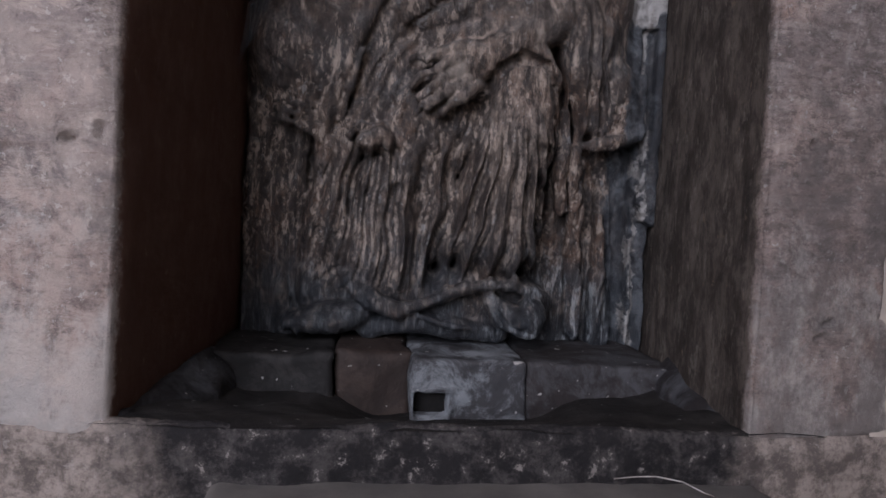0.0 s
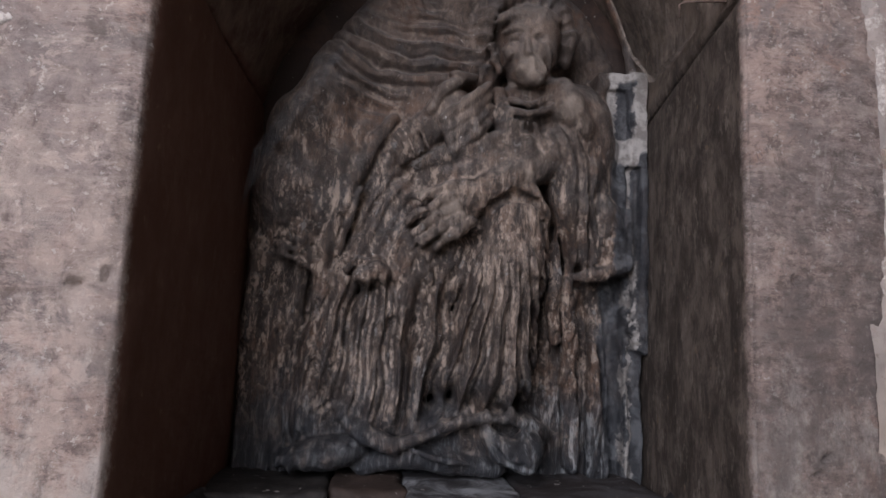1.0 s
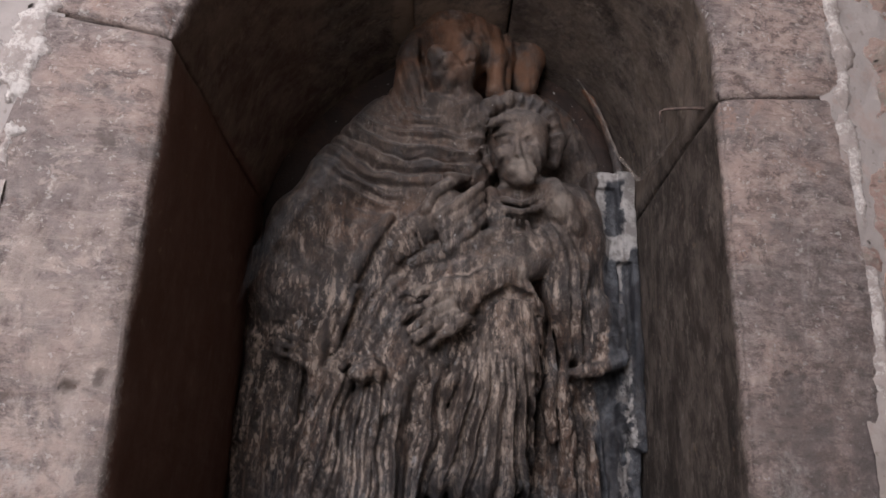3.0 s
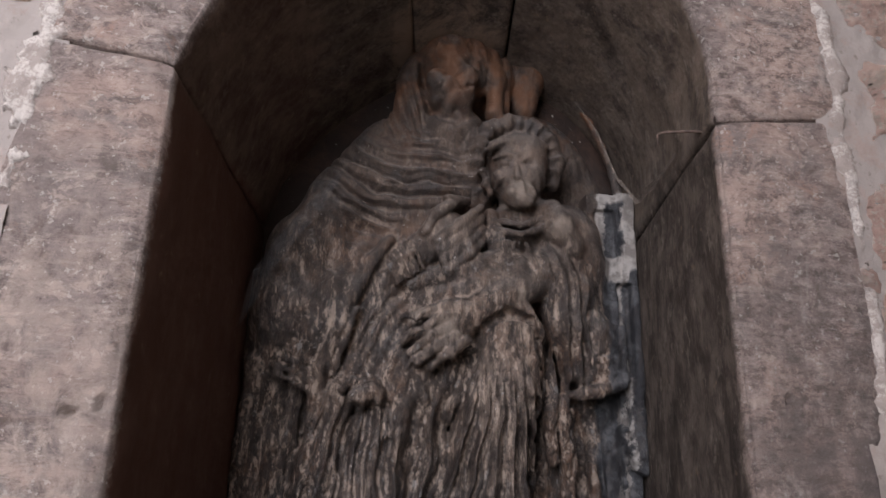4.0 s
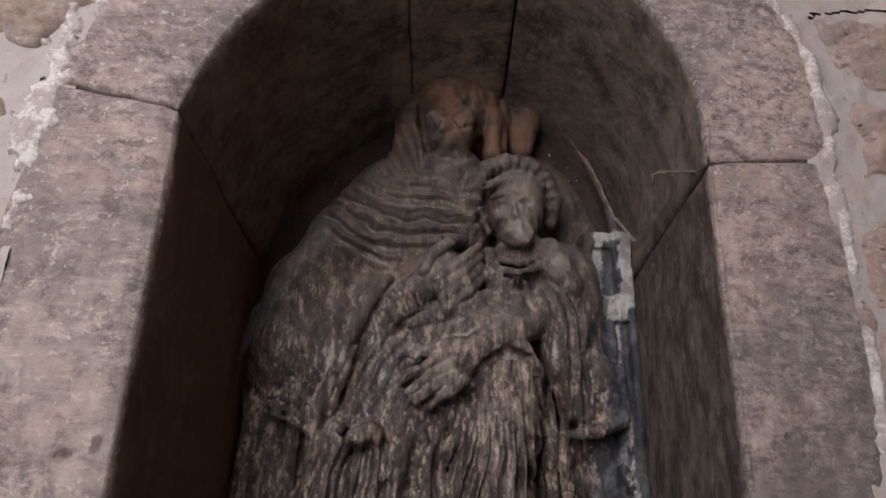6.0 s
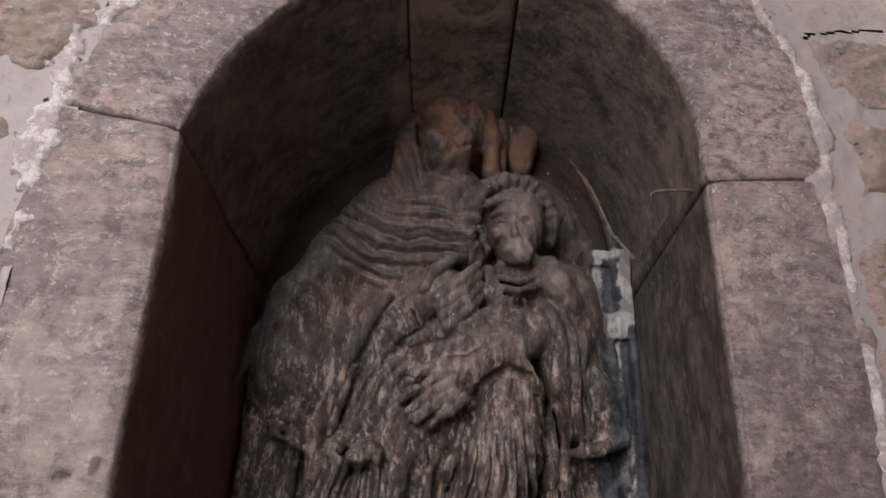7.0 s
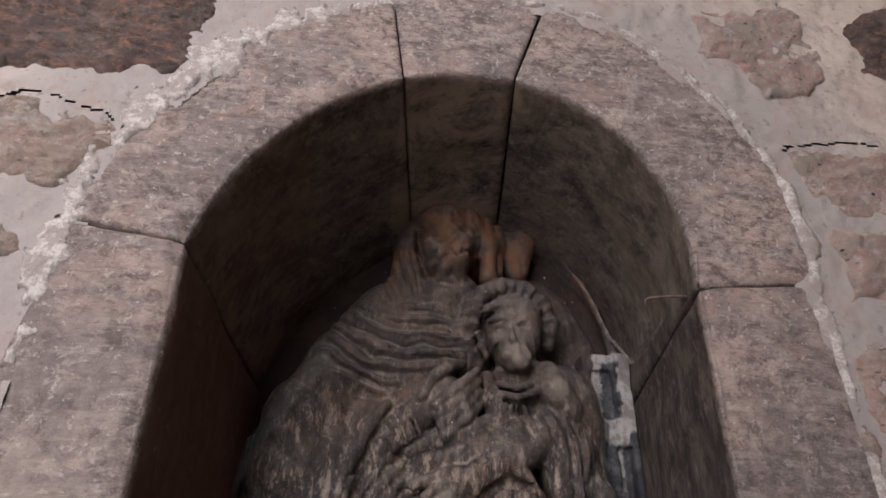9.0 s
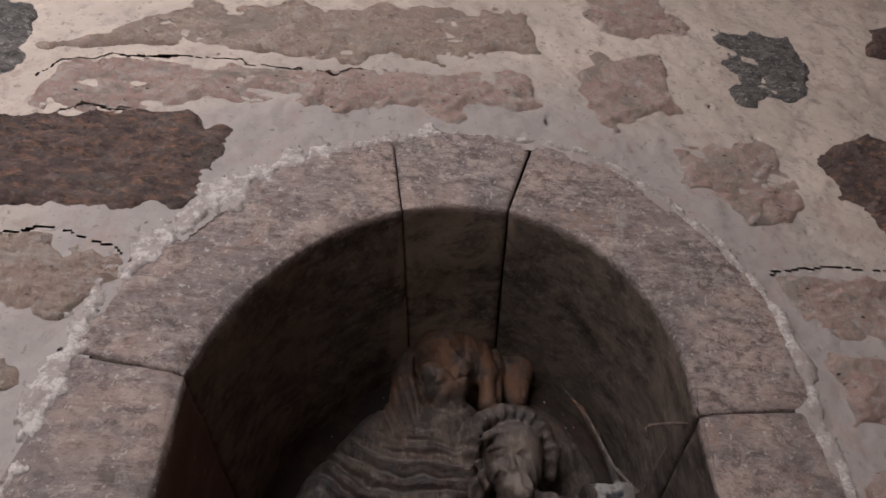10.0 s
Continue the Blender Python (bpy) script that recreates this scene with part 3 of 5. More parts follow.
nx, nz = 600, 540
X, Z = np.meshgrid(np.linspace(PX0, PX1, nx), np.linspace(PZ0, PZ1, nz), indexing="ij")
Y = FACE - mortar_height(X, Z)
quads = grid_faces(nx, nz, True)
cx, cz = X.ravel()[quads].mean(1), Z.ravel()[quads].mean(1)
quads = quads[~inside_frame(cx, cz, -0.022) & (crack_depth(cx, cz) < 0.0095) & ~((cz < 1.218) & (np.abs(cx - 0.04) < 0.75))]
part_of("mortar_face", np.stack([X, Y, Z], -1).reshape(-1, 3), quads, MORTAR, wall_north, "smeared grey-beige lime mortar")


def poly_distance(x, z, poly):
    """Signed distance to a polygon, negative inside."""
    best, inside = np.full(x.shape, 1e9), np.zeros(x.shape, bool)
    for (ax, az), (bx, bz) in zip(poly, poly[1:] + poly[:1]):
        ex, ez = bx - ax, bz - az
        t = np.clip(((x - ax) * ex + (z - az) * ez) / (ex * ex + ez * ez), 0, 1)
        best = np.minimum(best, np.hypot(x - ax - t * ex, z - az - t * ez))
        cross = ((az > z) != (bz > z)) & (x < (bx - ax) * (z - az) / (bz - az if bz != az else 1e-9) + ax)
        inside ^= cross
    return np.where(inside, -best, best)


def rubble(poly, material, proud=0.007, amp=0.007, seed=0.0, label="", jag=0.026, step=0.0038):
    """One rubble stone: rough face, its ragged edge sinking into the mortar."""
    xs, zs = [p[0] for p in poly], [p[1] for p in poly]
    gx = np.arange(min(xs) - 0.03, max(xs) + 0.03, step)
    gz = np.arange(min(zs) - 0.03, max(zs) + 0.03, step)
    x, z = np.meshgrid(gx, gz, indexing="ij")
    d = poly_distance(x, z, poly) + jag * rough(x + seed, 2.0, z, 16, 4)
    h = proud + amp * rough(x, seed + 1.0, z, 9, 3) + 0.75 * amp * rough(x * 0.7, seed, z * 1.3, 36, 4, 0.75)
    h = h * smooth(-d, -0.002, 0.030) - 0.02 * smooth(d, -0.010, 0.008) - pit_depth(x, z)
    y = FACE - h
    q = grid_faces(len(gx), len(gz), True)
    keep = (d.ravel()[q] < 0.015).any(1) & (crack_depth(x.ravel()[q].mean(1), z.ravel()[q].mean(1)) < 0.0095)
    # the stone's hidden tail keeps it a body
    return part_of("stone", np.stack([x, y, z], -1).reshape(-1, 3), q[keep], material, wall_north, label)


STONES = [
    ([(-.73, 2.38), (-.71, 2.50), (-.62, 2.545), (-.43, 2.562), (-.22, 2.545), (-.1, 2.59), (.18, 2.62), (.19, 2.51), (.03, 2.46), (-.30, 2.44)], RUBBLE_PINK, "pinkish sandstone block with a cracked upper edge"),
    ([(-.75, 2.55), (-.58, 2.74), (-.35, 2.80), (.20, 2.88), (.18, 2.70), (-.1, 2.62), (-.22, 2.58), (-.43, 2.60), (-.62, 2.575)], RUBBLE_OCHRE, "ochre-pink sandstone block"),
    ([(-.95, 2.30), (-.62, 2.389), (-.34, 2.39), (-.345, 2.30), (-.40, 2.18), (-.57, 2.14), (-.95, 2.12)], RUBBLE_BROWN, "dark brown rough stone with a rusty patch"),
    ([(-.95, 2.08), (-.58, 2.112), (-.46, 2.07), (-.45, 2.03), (-.51, 1.97), (-.95, 1.95)], RUBBLE_OCHRE, "beige rough stone"),
    ([(-.95, 1.90), (-.53, 1.90), (-.51, 1.72), (-.95, 1.70)], RUBBLE_OCHRE, "beige rough stone"),
    ([(.26, 2.67), (.30, 2.73), (.46, 2.74), (.46, 2.56), (.32, 2.48), (.265, 2.53)], RUBBLE_PINK, "pale pink rough stone"),
    ([(.622, 2.88), (.82, 2.885), (.79, 2.64), (.60, 2.58)], RUBBLE_GREY, "dark grey coarse stone"),
    ([(.43, 2.43), (.635, 2.49), (.63, 2.24), (.52, 2.235), (.43, 2.34)], RUBBLE_PINK, "pale pink pitted stone"),
    ([(.732, 2.52), (1.1, 2.56), (1.1, 2.20), (.75, 2.23), (.71, 2.39)], RUBBLE_BROWN, "dark brown rough stone"),
    ([(.525, 2.13), (.62, 2.16), (1.0, 2.15), (1.0, 2.02), (.55, 2.01), (.525, 2.05)], RUBBLE_PINK, "pink stone with a cracked upper edge"),
    ([(.56, 1.995), (1.0, 2.0), (1.0, 1.84), (.53, 1.86)], RUBBLE_PINK, "pink rough stone"),
    ([(.53, 1.82), (1.0, 1.81), (1.0, 1.55), (.52, 1.55)], RUBBLE_PINK, "pinkish grey rough stone"),
    ([(.99, 2.84), (1.04, 2.97), (1.3, 3.0), (1.3, 2.80)], RUBBLE_BROWN, "brown rough stone"),
    ([(-1.1, 2.45), (-1.1, 2.70), (-.80, 2.69), (-.775, 2.52), (-.80, 2.45)], RUBBLE_GREY, "grey rough stone"),
    ([(-.5, 2.84), (.25, 2.95), (.25, 3.15), (-.5, 3.1)], RUBBLE_BROWN, "brownish rough stone"),
    ([(.32, 2.80), (.55, 2.85), (.55, 3.0), (.33, 3.0)], RUBBLE_PINK, "pink rough stone"),
]
for k, (poly, mat, label) in enumerate(STONES):
    rubble(poly, mat, 0.011 if mat is RUBBLE_BROWN else 0.007, seed=1.7 * k, label=label)

# ---------------------------------------------------------------- the stone frame of the niche
niche = tagged(new("niche"), "round-arched wall niche framed by pinkish grey ashlar stones", "niche", kind="structure")
SKEW_X, SKEW_Z, SPREAD = 0.060, -0.028, 0.018


def inner(s, d):
    """The inner outline at s (metres below the springing if negative, then radians, then past pi down the other side)."""
    t = np.clip(s, 0, math.pi)
    cx, cz, r = SKEW_X * d, Z_SPRING + SKEW_Z * d, R_IN + SPREAD * d - 0.025 * np.sin(2 * t) + 0.006 * np.sin(t) ** 2
    down = np.minimum(s, 0) - np.maximum(s - math.pi, 0)
    return cx - r * np.cos(t), cz + r * np.sin(t) + down


def outer(s):
    t = np.clip(s, 0, math.pi)
    down = np.minimum(s, 0) - np.maximum(s - math.pi, 0)
    r = outer_radius(t)
    return XC_OUT - r * np.cos(t) - 0.02 * smooth(-np.minimum(s, 0), 0.03, 0.20), Z_OUT + r * np.sin(t) + down


def frame_stone(name, s0, s1, n_s, label, seed, gap=(0.0, 0.0)):
    """A jamb stone or voussoir that runs the whole depth of the niche: face and inner side."""
    n_r, n_d = 40, 60
    s = np.linspace(s0, s1, n_s)
    r = np.linspace(1, 0, n_r)
    d = np.linspace(0, 1, n_d) ** 1.15
    # one strip bent round the arris: across the face, then into the niche
    rr = np.concatenate([r, np.zeros(n_d - 1)])
    dd = np.concatenate([np.zeros(n_r), d[1:]])
    S, RR = np.meshgrid(s, rr, indexing="ij")
    _, DD = np.meshgrid(s, dd, indexing="ij")
    xi, zi = inner(S, DD)
    xo, zo = outer(S)
    x, z = xi + (xo - xi) * RR, zi + (zo - zi) * RR
    y = FACE + DD * (BACK + 0.055 - FACE)
    # worn arris
    face_in = np.minimum(np.hypot(x - xi, z - zi), 1) + (y - FACE)
    wear = np.exp(-face_in / 0.006) * (0.003 + 0.004 * np.abs(rough(x + seed, y, z, 12, 3)))
    nxv, nzv = xo - xi, zo - zi
    ln = np.hypot(nxv, nzv)
    x, z, y = x + wear * nxv / ln, z + wear * nzv / ln, y + wear * (RR > 0)
    # unevenness, more across the face, and edges that sink at the joints
    bump_f = 0.0028 * smooth(1 - RR, 0, 0.1) + 0.0035 * rough(x + seed, 0.0, z, 8, 5) - pit_depth(x, z)
    y = y - np.where(DD == 0, bump_f * smooth(RR, 0, 0.15), 0)
    bump_i = 0.0035 * rough(x, y + seed, z, 9, 4) * smooth(DD, 0, 0.08)
    x, z = x + bump_i * nxv / ln, z + bump_i * nzv / ln
    scale = np.where((S < 0) | (S > math.pi), 1.0, R_IN)
    e0, e1 = (S - s0) * scale, (s1 - S) * scale
    edge = np.minimum(e0, e1)
    sink = 0.004 * np.exp(-edge / 0.003)
    y = y + np.where(DD == 0, sink, 0)
    x, z = x + np.where(DD > 0, sink, 0) * nxv / ln, z + np.where(DD > 0, sink, 0) * nzv / ln
    verts = np.stack([x, y, z], -1).reshape(-1, 3)
    n_c = len(rr)
    faces = grid_faces(n_s, n_c).tolist()
    # ends of the stone, and its outer side
    base = len(verts)
    extra = []
    for i, sv in ((0, s0), (n_s - 1, s1)):
        row = verts.reshape(n_s, n_c, 3)[i]
        deep = row.copy()
        xo1, zo1 = outer(np.array(sv))
        deep[:, 0], deep[:, 2], deep[:, 1] = xo1, zo1, np.maximum(row[:, 1], FACE + 0.02)
        extra.append(deep)
        for c in range(n_c - 1):
            q = [i * n_c + c, i * n_c + c + 1, base + c + 1, base + c]
            faces.append(q if i == 0 else q[::-1])
        base += n_c
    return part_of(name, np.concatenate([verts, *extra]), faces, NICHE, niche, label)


Z_FLOOR = 1.226
KEY0, KEY1 = 1.341, 1.853
G = 0.0038
frame_stone("jamb_stone", Z_FLOOR - 0.02 - Z_SPRING, -0.0012, 170, "tall pinkish jamb stone, darker inside", 3.0)
frame_stone("voussoir", 0.0035, KEY0 - G, 110, "curved arch stone, darker underneath", 9.0)
frame_stone("keystone", KEY0 + G, KEY1 - 1.4 * G, 34, "wedge-shaped keystone, darker underneath", 15.0)
frame_stone("voussoir", KEY1 + 1.4 * G, math.pi + 0.010, 110, "curved arch stone, darker underneath", 21.0)
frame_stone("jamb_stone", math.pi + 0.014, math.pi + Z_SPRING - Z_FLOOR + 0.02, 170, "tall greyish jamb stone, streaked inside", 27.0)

# back of the niche: sooty, its deep shade put into the near-black colour
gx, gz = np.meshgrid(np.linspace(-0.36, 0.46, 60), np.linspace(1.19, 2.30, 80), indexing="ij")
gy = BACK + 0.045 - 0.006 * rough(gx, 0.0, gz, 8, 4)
part_of("back_face", np.stack([gx, gy, gz], -1).reshape(-1, 3), grid_faces(60, 80, True), SOOT_SHADE_BACK, niche, "sooty back of the niche, coloured near-black for its deep shade")

# ragged white lime pointing round the frame
def lime_patch(s0, s1, wide, seed, x0, x1, z0, z1, shift=0.0, jag=0.010):
    gx = np.arange(x0, x1, 0.004)
    gz = np.arange(z0, z1, 0.004)
    x, z = np.meshgrid(gx, gz, indexing="ij")
    ang = np.where(z > Z_OUT, np.arctan2(z - Z_OUT, -(x - XC_OUT)), np.where(x < XC_OUT, -(Z_OUT - z), math.pi + Z_OUT - z))
    r = np.where(z > Z_OUT, np.hypot(x - XC_OUT, z - Z_OUT) - outer_radius(ang), np.abs(x - XC_OUT) - R_OUT) - shift - 0.010 * rough(x, seed, z, 4, 2)
    ends = smooth(ang - s0, 0, 0.12) * smooth(s1 - ang, 0, 0.12)
    d = np.abs(r) - wide * ends * (0.55 + 0.7 * np.abs(rough(x + seed, 0.0, z, 6, 3))) + jag * rough(x, seed, z, 26, 5, 0.7)
    h = 0.0025 * smooth(-d, -0.002, 0.012) + 0.0016 * rough(x, 1.0 + seed, z, 60, 3) + 0.0045 - 0.02 * smooth(d, -0.003, 0.006)
    h = h + mortar_height(x, z) * 0.6
    q = grid_faces(len(gx), len(gz), True)
    keep = (d.ravel()[q] < 0.006).any(1)
    return part_of("pointing", np.stack([x, FACE - h, z], -1).reshape(-1, 3), q[keep], LIME, wall_north, "ragged white lime pointing")


lime_patch(-0.17, 1.25, 0.024, 0.0, -0.60, 0.02, 1.68, 2.48, 0.004, 0.022)
lime_patch(1.15, 2.50, 0.009, 4.0, -0.25, 0.48, 2.05, 2.50, 0.004, 0.008)
lime_patch(2.35, 3.62, 0.009, 8.0, 0.28, 0.60, 1.40, 2.36, 0.002, 0.007)

# ---------------------------------------------------------------- niche floor, sill and ledge


def sheet(name, x0, x1, y0, y1, n, m, height, material, parent, label=""):
    x, y = np.meshgrid(np.linspace(x0, x1, n), np.linspace(y0, y1, m), indexing="ij")
    return part_of(name, np.stack([x, y, height(x, y)], -1).reshape(-1, 3), grid_faces(n, m), material, parent, label)


def floor_height(x, y):
    mid = smooth(0.20 - np.abs(x - 0.04), 0, 0.10)
    hollow = -(0.030 + 0.034 * mid) * smooth(y, 0.66, 0.88)
    side = 0.035 * smooth(np.abs(x - 0.03), 0.26, 0.37) * smooth(y, 0.66, 0.92)
    return 1.222 + hollow + side + 0.003 * rough(x, y, 0.0, 16, 4)


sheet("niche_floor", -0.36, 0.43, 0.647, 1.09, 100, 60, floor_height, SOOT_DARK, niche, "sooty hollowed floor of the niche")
sill = tagged(new("sill"), "rough sill stone under the niche, sooty black", "sill", kind="structure")
lump("sill_block", -0.72, 0.80, 0.647, 0.668, 0.96, 1.224, SILL, sill, step=0.012, bulge=0.008, amp=0.004, seed=2.0)
lump("ledge", -0.235, 0.345, 0.50, 0.70, 1.08, 1.167, SHELF, sill, step=0.012, bulge=0.012, amp=0.0025, seed=6.0, label="smooth grey stone ledge")

# ---------------------------------------------------------------- base course of the carving
base_course = tagged(new("base_course"), "row of sooty stone blocks under the carving", "plinth")
HX, HZ, HW, HH = 0.011, 1.179, 0.0225, 0.0165


def socket(p):
    """Sinks a square socket with a raised rim into the front of a block."""
    d = np.maximum(np.abs(p[:, 0] - HX) - HW, np.abs(p[:, 2] - HZ) - HH)
    front = p[:, 1] < 0.93
    p[:, 1] += np.where(front, 0.10 * smooth(-d, -0.001, 0.003) - 0.006 * np.exp(-((d - 0.004) / 0.004) ** 2), 0)
    return p


lump("block", -0.018, 0.149, 0.900, 1.12, 1.12, 1.244, SOOT_PALE, base_course, step=0.004, bulge=0.007, amp=0.003, seed=5.0, label="blue-grey block with a square socket", shape=socket)
# Added black box in the socket, in place of the shade in it.
box("socket_hole", HX - HW - 0.003, HX + HW + 0.003, 0.922, 0.96, HZ - HH - 0.003, HZ + HH + 0.003, SOCKET_SHADE, base_course)
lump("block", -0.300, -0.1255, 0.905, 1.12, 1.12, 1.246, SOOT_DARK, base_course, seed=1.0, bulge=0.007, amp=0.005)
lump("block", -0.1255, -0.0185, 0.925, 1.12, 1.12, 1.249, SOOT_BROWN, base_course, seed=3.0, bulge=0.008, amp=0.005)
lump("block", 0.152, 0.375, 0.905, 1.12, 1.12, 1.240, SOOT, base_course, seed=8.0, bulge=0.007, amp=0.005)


def fillet(x_front, x_back, wide, seed):
    """A smear of mortar along the foot of a jamb, from the base course to the front edge."""
    def lean(p):
        t = smooth(p[:, 1], 0.67, 0.93)
        p[:, 0] += x_front + (x_back - x_front) * t
        p[:, 2] -= (1 - t) * 0.020 + 0.030 * np.abs(p[:, 0] - x_front - (x_back - x_front) * t) / wide
        return p
    lump("mortar_fillet", -wide, wide, 0.670, 0.945, 1.19, 1.252, SOOT, niche, step=0.007, bulge=0.014, amp=0.006, seed=seed, label="blue-grey sooty mortar smeared along the foot of the jamb", shape=lean)


fillet(-0.328, -0.295, 0.040, 11.0)
fillet(0.375, 0.378, 0.040, 17.0)

# ---------------------------------------------------------------- the carving
H = 0.0023
SX = np.arange(-0.305, 0.405, H, dtype=np.float32)
SY = np.arange(0.915, 1.105, H, dtype=np.float32)
SZ = np.arange(1.225, 2.30, H, dtype=np.float32)
FIELD = np.full((len(SX), len(SY), len(SZ)), 0.2, np.float32)


def window(lo, hi, pad):
    """Slices of the grid round a box, and its coordinates."""
    sl, co = [], []
    for ax, (g, a, b) in enumerate(zip((SX, SY, SZ), lo, hi)):
        i, j = np.searchsorted(g, a - pad), np.searchsorted(g, b + pad)
        sl.append(slice(max(i, 0), max(j, 1)))
        shape = [1, 1, 1]
        shape[ax] = -1
        co.append(g[sl[-1]].reshape(shape))
    return tuple(sl), co


def blend(sl, d, k, cut=False):
    """Smooth union with the field (or cut out of it)."""
    f = FIELD[sl]
    if cut:
        d = -d
        FIELD[sl] = np.maximum(f, d) + np.maximum(k - np.abs(f - d), 0) ** 2 / (4 * k)
    else:
        FIELD[sl] = np.minimum(f, d) - np.maximum(k - np.abs(f - d), 0) ** 2 / (4 * k)


def ball(c, r, k=0.012, tilt=0.0, cut=False):
    """An ellipsoid, tilted in the plane of the relief (degrees, anticlockwise)."""
    m = max(r)
    sl, (x, y, z) = window([c[i] - m for i in range(3)], [c[i] + m for i in range(3)], 0.03)
    ct, st = math.cos(radians(tilt)), math.sin(radians(tilt))
    u, w = (x - c[0]) * ct + (z - c[2]) * st, -(x - c[0]) * st + (z - c[2]) * ct
    v = y - c[1]
    q = np.sqrt((u / r[0]) ** 2 + (v / r[1]) ** 2 + (w / r[2]) ** 2)
    g = np.sqrt((u / r[0] ** 2) ** 2 + (v / r[1] ** 2) ** 2 + (w / r[2] ** 2) ** 2) + 1e-6
    blend(sl, (q * (q - 1) / g).astype(np.float32), k, cut)


def rod(pts, radii, k=0.008, cut=False, flat=1.0):
    """A chain of tapered capsules; flat under 1 flattens it towards the back."""
    for a, b, ra, rb in zip(pts, pts[1:], radii, radii[1:]):
        lo = [min(p, q) - max(ra, rb) for p, q in zip(a, b)]
        hi = [max(p, q) + max(ra, rb) for p, q in zip(a, b)]
        sl, (x, y, z) = window(lo, hi, 0.025)
        ex, ey, ez = (b[i] - a[i] for i in range(3))
        t = np.clip(((x - a[0]) * ex + (y - a[1]) * ey + (z - a[2]) * ez) / (ex * ex + ey * ey + ez * ez), 0, 1)
        d = np.sqrt((x - a[0] - t * ex) ** 2 + ((y - a[1] - t * ey) / flat) ** 2 + (z - a[2] - t * ez) ** 2) - (ra + (rb - ra) * t)
        blend(sl, d.astype(np.float32), k, cut)


def slab(c, half, k=0.006, tilt=0.0, r=0.004, cut=False):
    m = max(half)
    sl, (x, y, z) = window([c[i] - m for i in range(3)], [c[i] + m for i in range(3)], 0.02)
    ct, st = math.cos(radians(tilt)), math.sin(radians(tilt))
    u = np.abs((x - c[0]) * ct + (z - c[2]) * st) - half[0] + r
    w = np.abs(-(x - c[0]) * st + (z - c[2]) * ct) - half[2] + r
    v = np.abs(y - c[1]) - half[1] + r
    d = np.sqrt(np.maximum(u, 0) ** 2 + np.maximum(v, 0) ** 2 + np.maximum(w, 0) ** 2) + np.minimum(np.maximum(np.maximum(u, v), w), 0) - r
    blend(sl, d.astype(np.float32), k, cut)


# background panel and seat
slab((0.05, 1.105, 1.50), (0.345, 0.028, 0.275), 0.01)
ball((0.20, 1.105, 1.90), (0.17, 0.032, 0.25), 0.02)
# mantle over the back, shoulder and arm
ball((-0.02, 1.085, 1.90), (0.155, 0.062, 0.19), 0.03)
rod([(-0.066, 1.080, 2.035), (-0.144, 1.078, 1.910), (-0.202, 1.075, 1.806), (-0.221, 1.075, 1.702), (-0.223, 1.085, 1.616)], [0.050, 0.062, 0.066, 0.060, 0.05], 0.03)
slab((-0.235, 1.085, 1.42), (0.05, 0.028, 0.19), 0.02)
ball((0.03, 1.07, 1.70), (0.17, 0.06, 0.16), 0.03)
# head: hood behind, cavity, a worn face broken off below the brow
ball((0.060, 1.085, 2.214), (0.108, 0.064, 0.104), 0.02)
rod([(-0.016, 1.050, 2.206), (-0.027, 1.045, 2.150), (-0.030, 1.050, 2.091), (-0.033, 1.060, 2.037)], [0.030, 0.032, 0.034, 0.034], 0.02)
rod([(-0.015, 1.035, 2.222), (-0.026, 1.025, 2.171), (-0.018, 1.025, 2.116), (0.000, 1.030, 2.061), (0.009, 1.035, 2.027)], [0.008, 0.0085, 0.008, 0.007, 0.004], 0.004)
rod([(-0.035, 1.030, 2.156), (-0.034, 1.030, 2.094), (-0.019, 1.035, 2.039)], [0.006, 0.0065, 0.004], 0.004)
ball((0.048, 1.020, 2.152), (0.070, 0.026, 0.074), 0.012, cut=True)
ball((0.049, 1.040, 2.185), (0.068, 0.047, 0.082), 0.008)
ball((0.042, 1.025, 2.210), (0.062, 0.034, 0.044), 0.014)
ball((0.039, 1.012, 2.101), (0.042, 0.036, 0.032), 0.008)
ball((0.012, 0.990, 2.122), (0.020, 0.016, 0.020), 0.010)
ball((0.066, 0.995, 2.134), (0.024, 0.016, 0.020), 0.012)
ball((0.037, 0.985, 2.109), (0.013, 0.014, 0.018), 0.010)
rod([(-0.000, 0.995, 2.092), (0.026, 0.976, 2.087), (0.051, 0.976, 2.094), (0.083, 0.995, 2.121)], [0.004, 0.005, 0.005, 0.003], 0.004, cut=True)
ball((0.049, 1.045, 2.056), (0.060, 0.045, 0.040), 0.012)
rod([(0.020, 1.010, 2.060), (0.051, 1.000, 2.051), (0.095, 1.010, 2.074)], [0.005, 0.007, 0.006], 0.008, cut=True)
rod([(0.118, 1.035, 2.234), (0.128, 1.030, 2.166), (0.125, 1.035, 2.095)], [0.014, 0.016, 0.018], 0.014)
rod([(0.148, 1.050, 2.264), (0.153, 1.045, 2.181), (0.149, 1.050, 2.114)], [0.010, 0.010, 0.012], 0.012)
rod([(0.199, 1.075, 2.264), (0.204, 1.065, 2.202), (0.195, 1.070, 2.133)], [0.022, 0.026, 0.024], 0.018)
rod([(0.163, 1.040, 2.267), (0.164, 1.035, 2.174), (0.164, 1.045, 2.106)], [0.004, 0.005, 0.004], 0.004, cut=True)
rod([(0.022, 1.055, 2.292), (0.078, 1.045, 2.300), (0.135, 1.045, 2.296), (0.183, 1.050, 2.271), (0.223, 1.058, 2.236), (0.241, 1.065, 2.217)], [0.006, 0.009, 0.010, 0.008, 0.007, 0.004], 0.006)
ball((0.186, 1.085, 2.203), (0.050, 0.036, 0.066), 0.02)
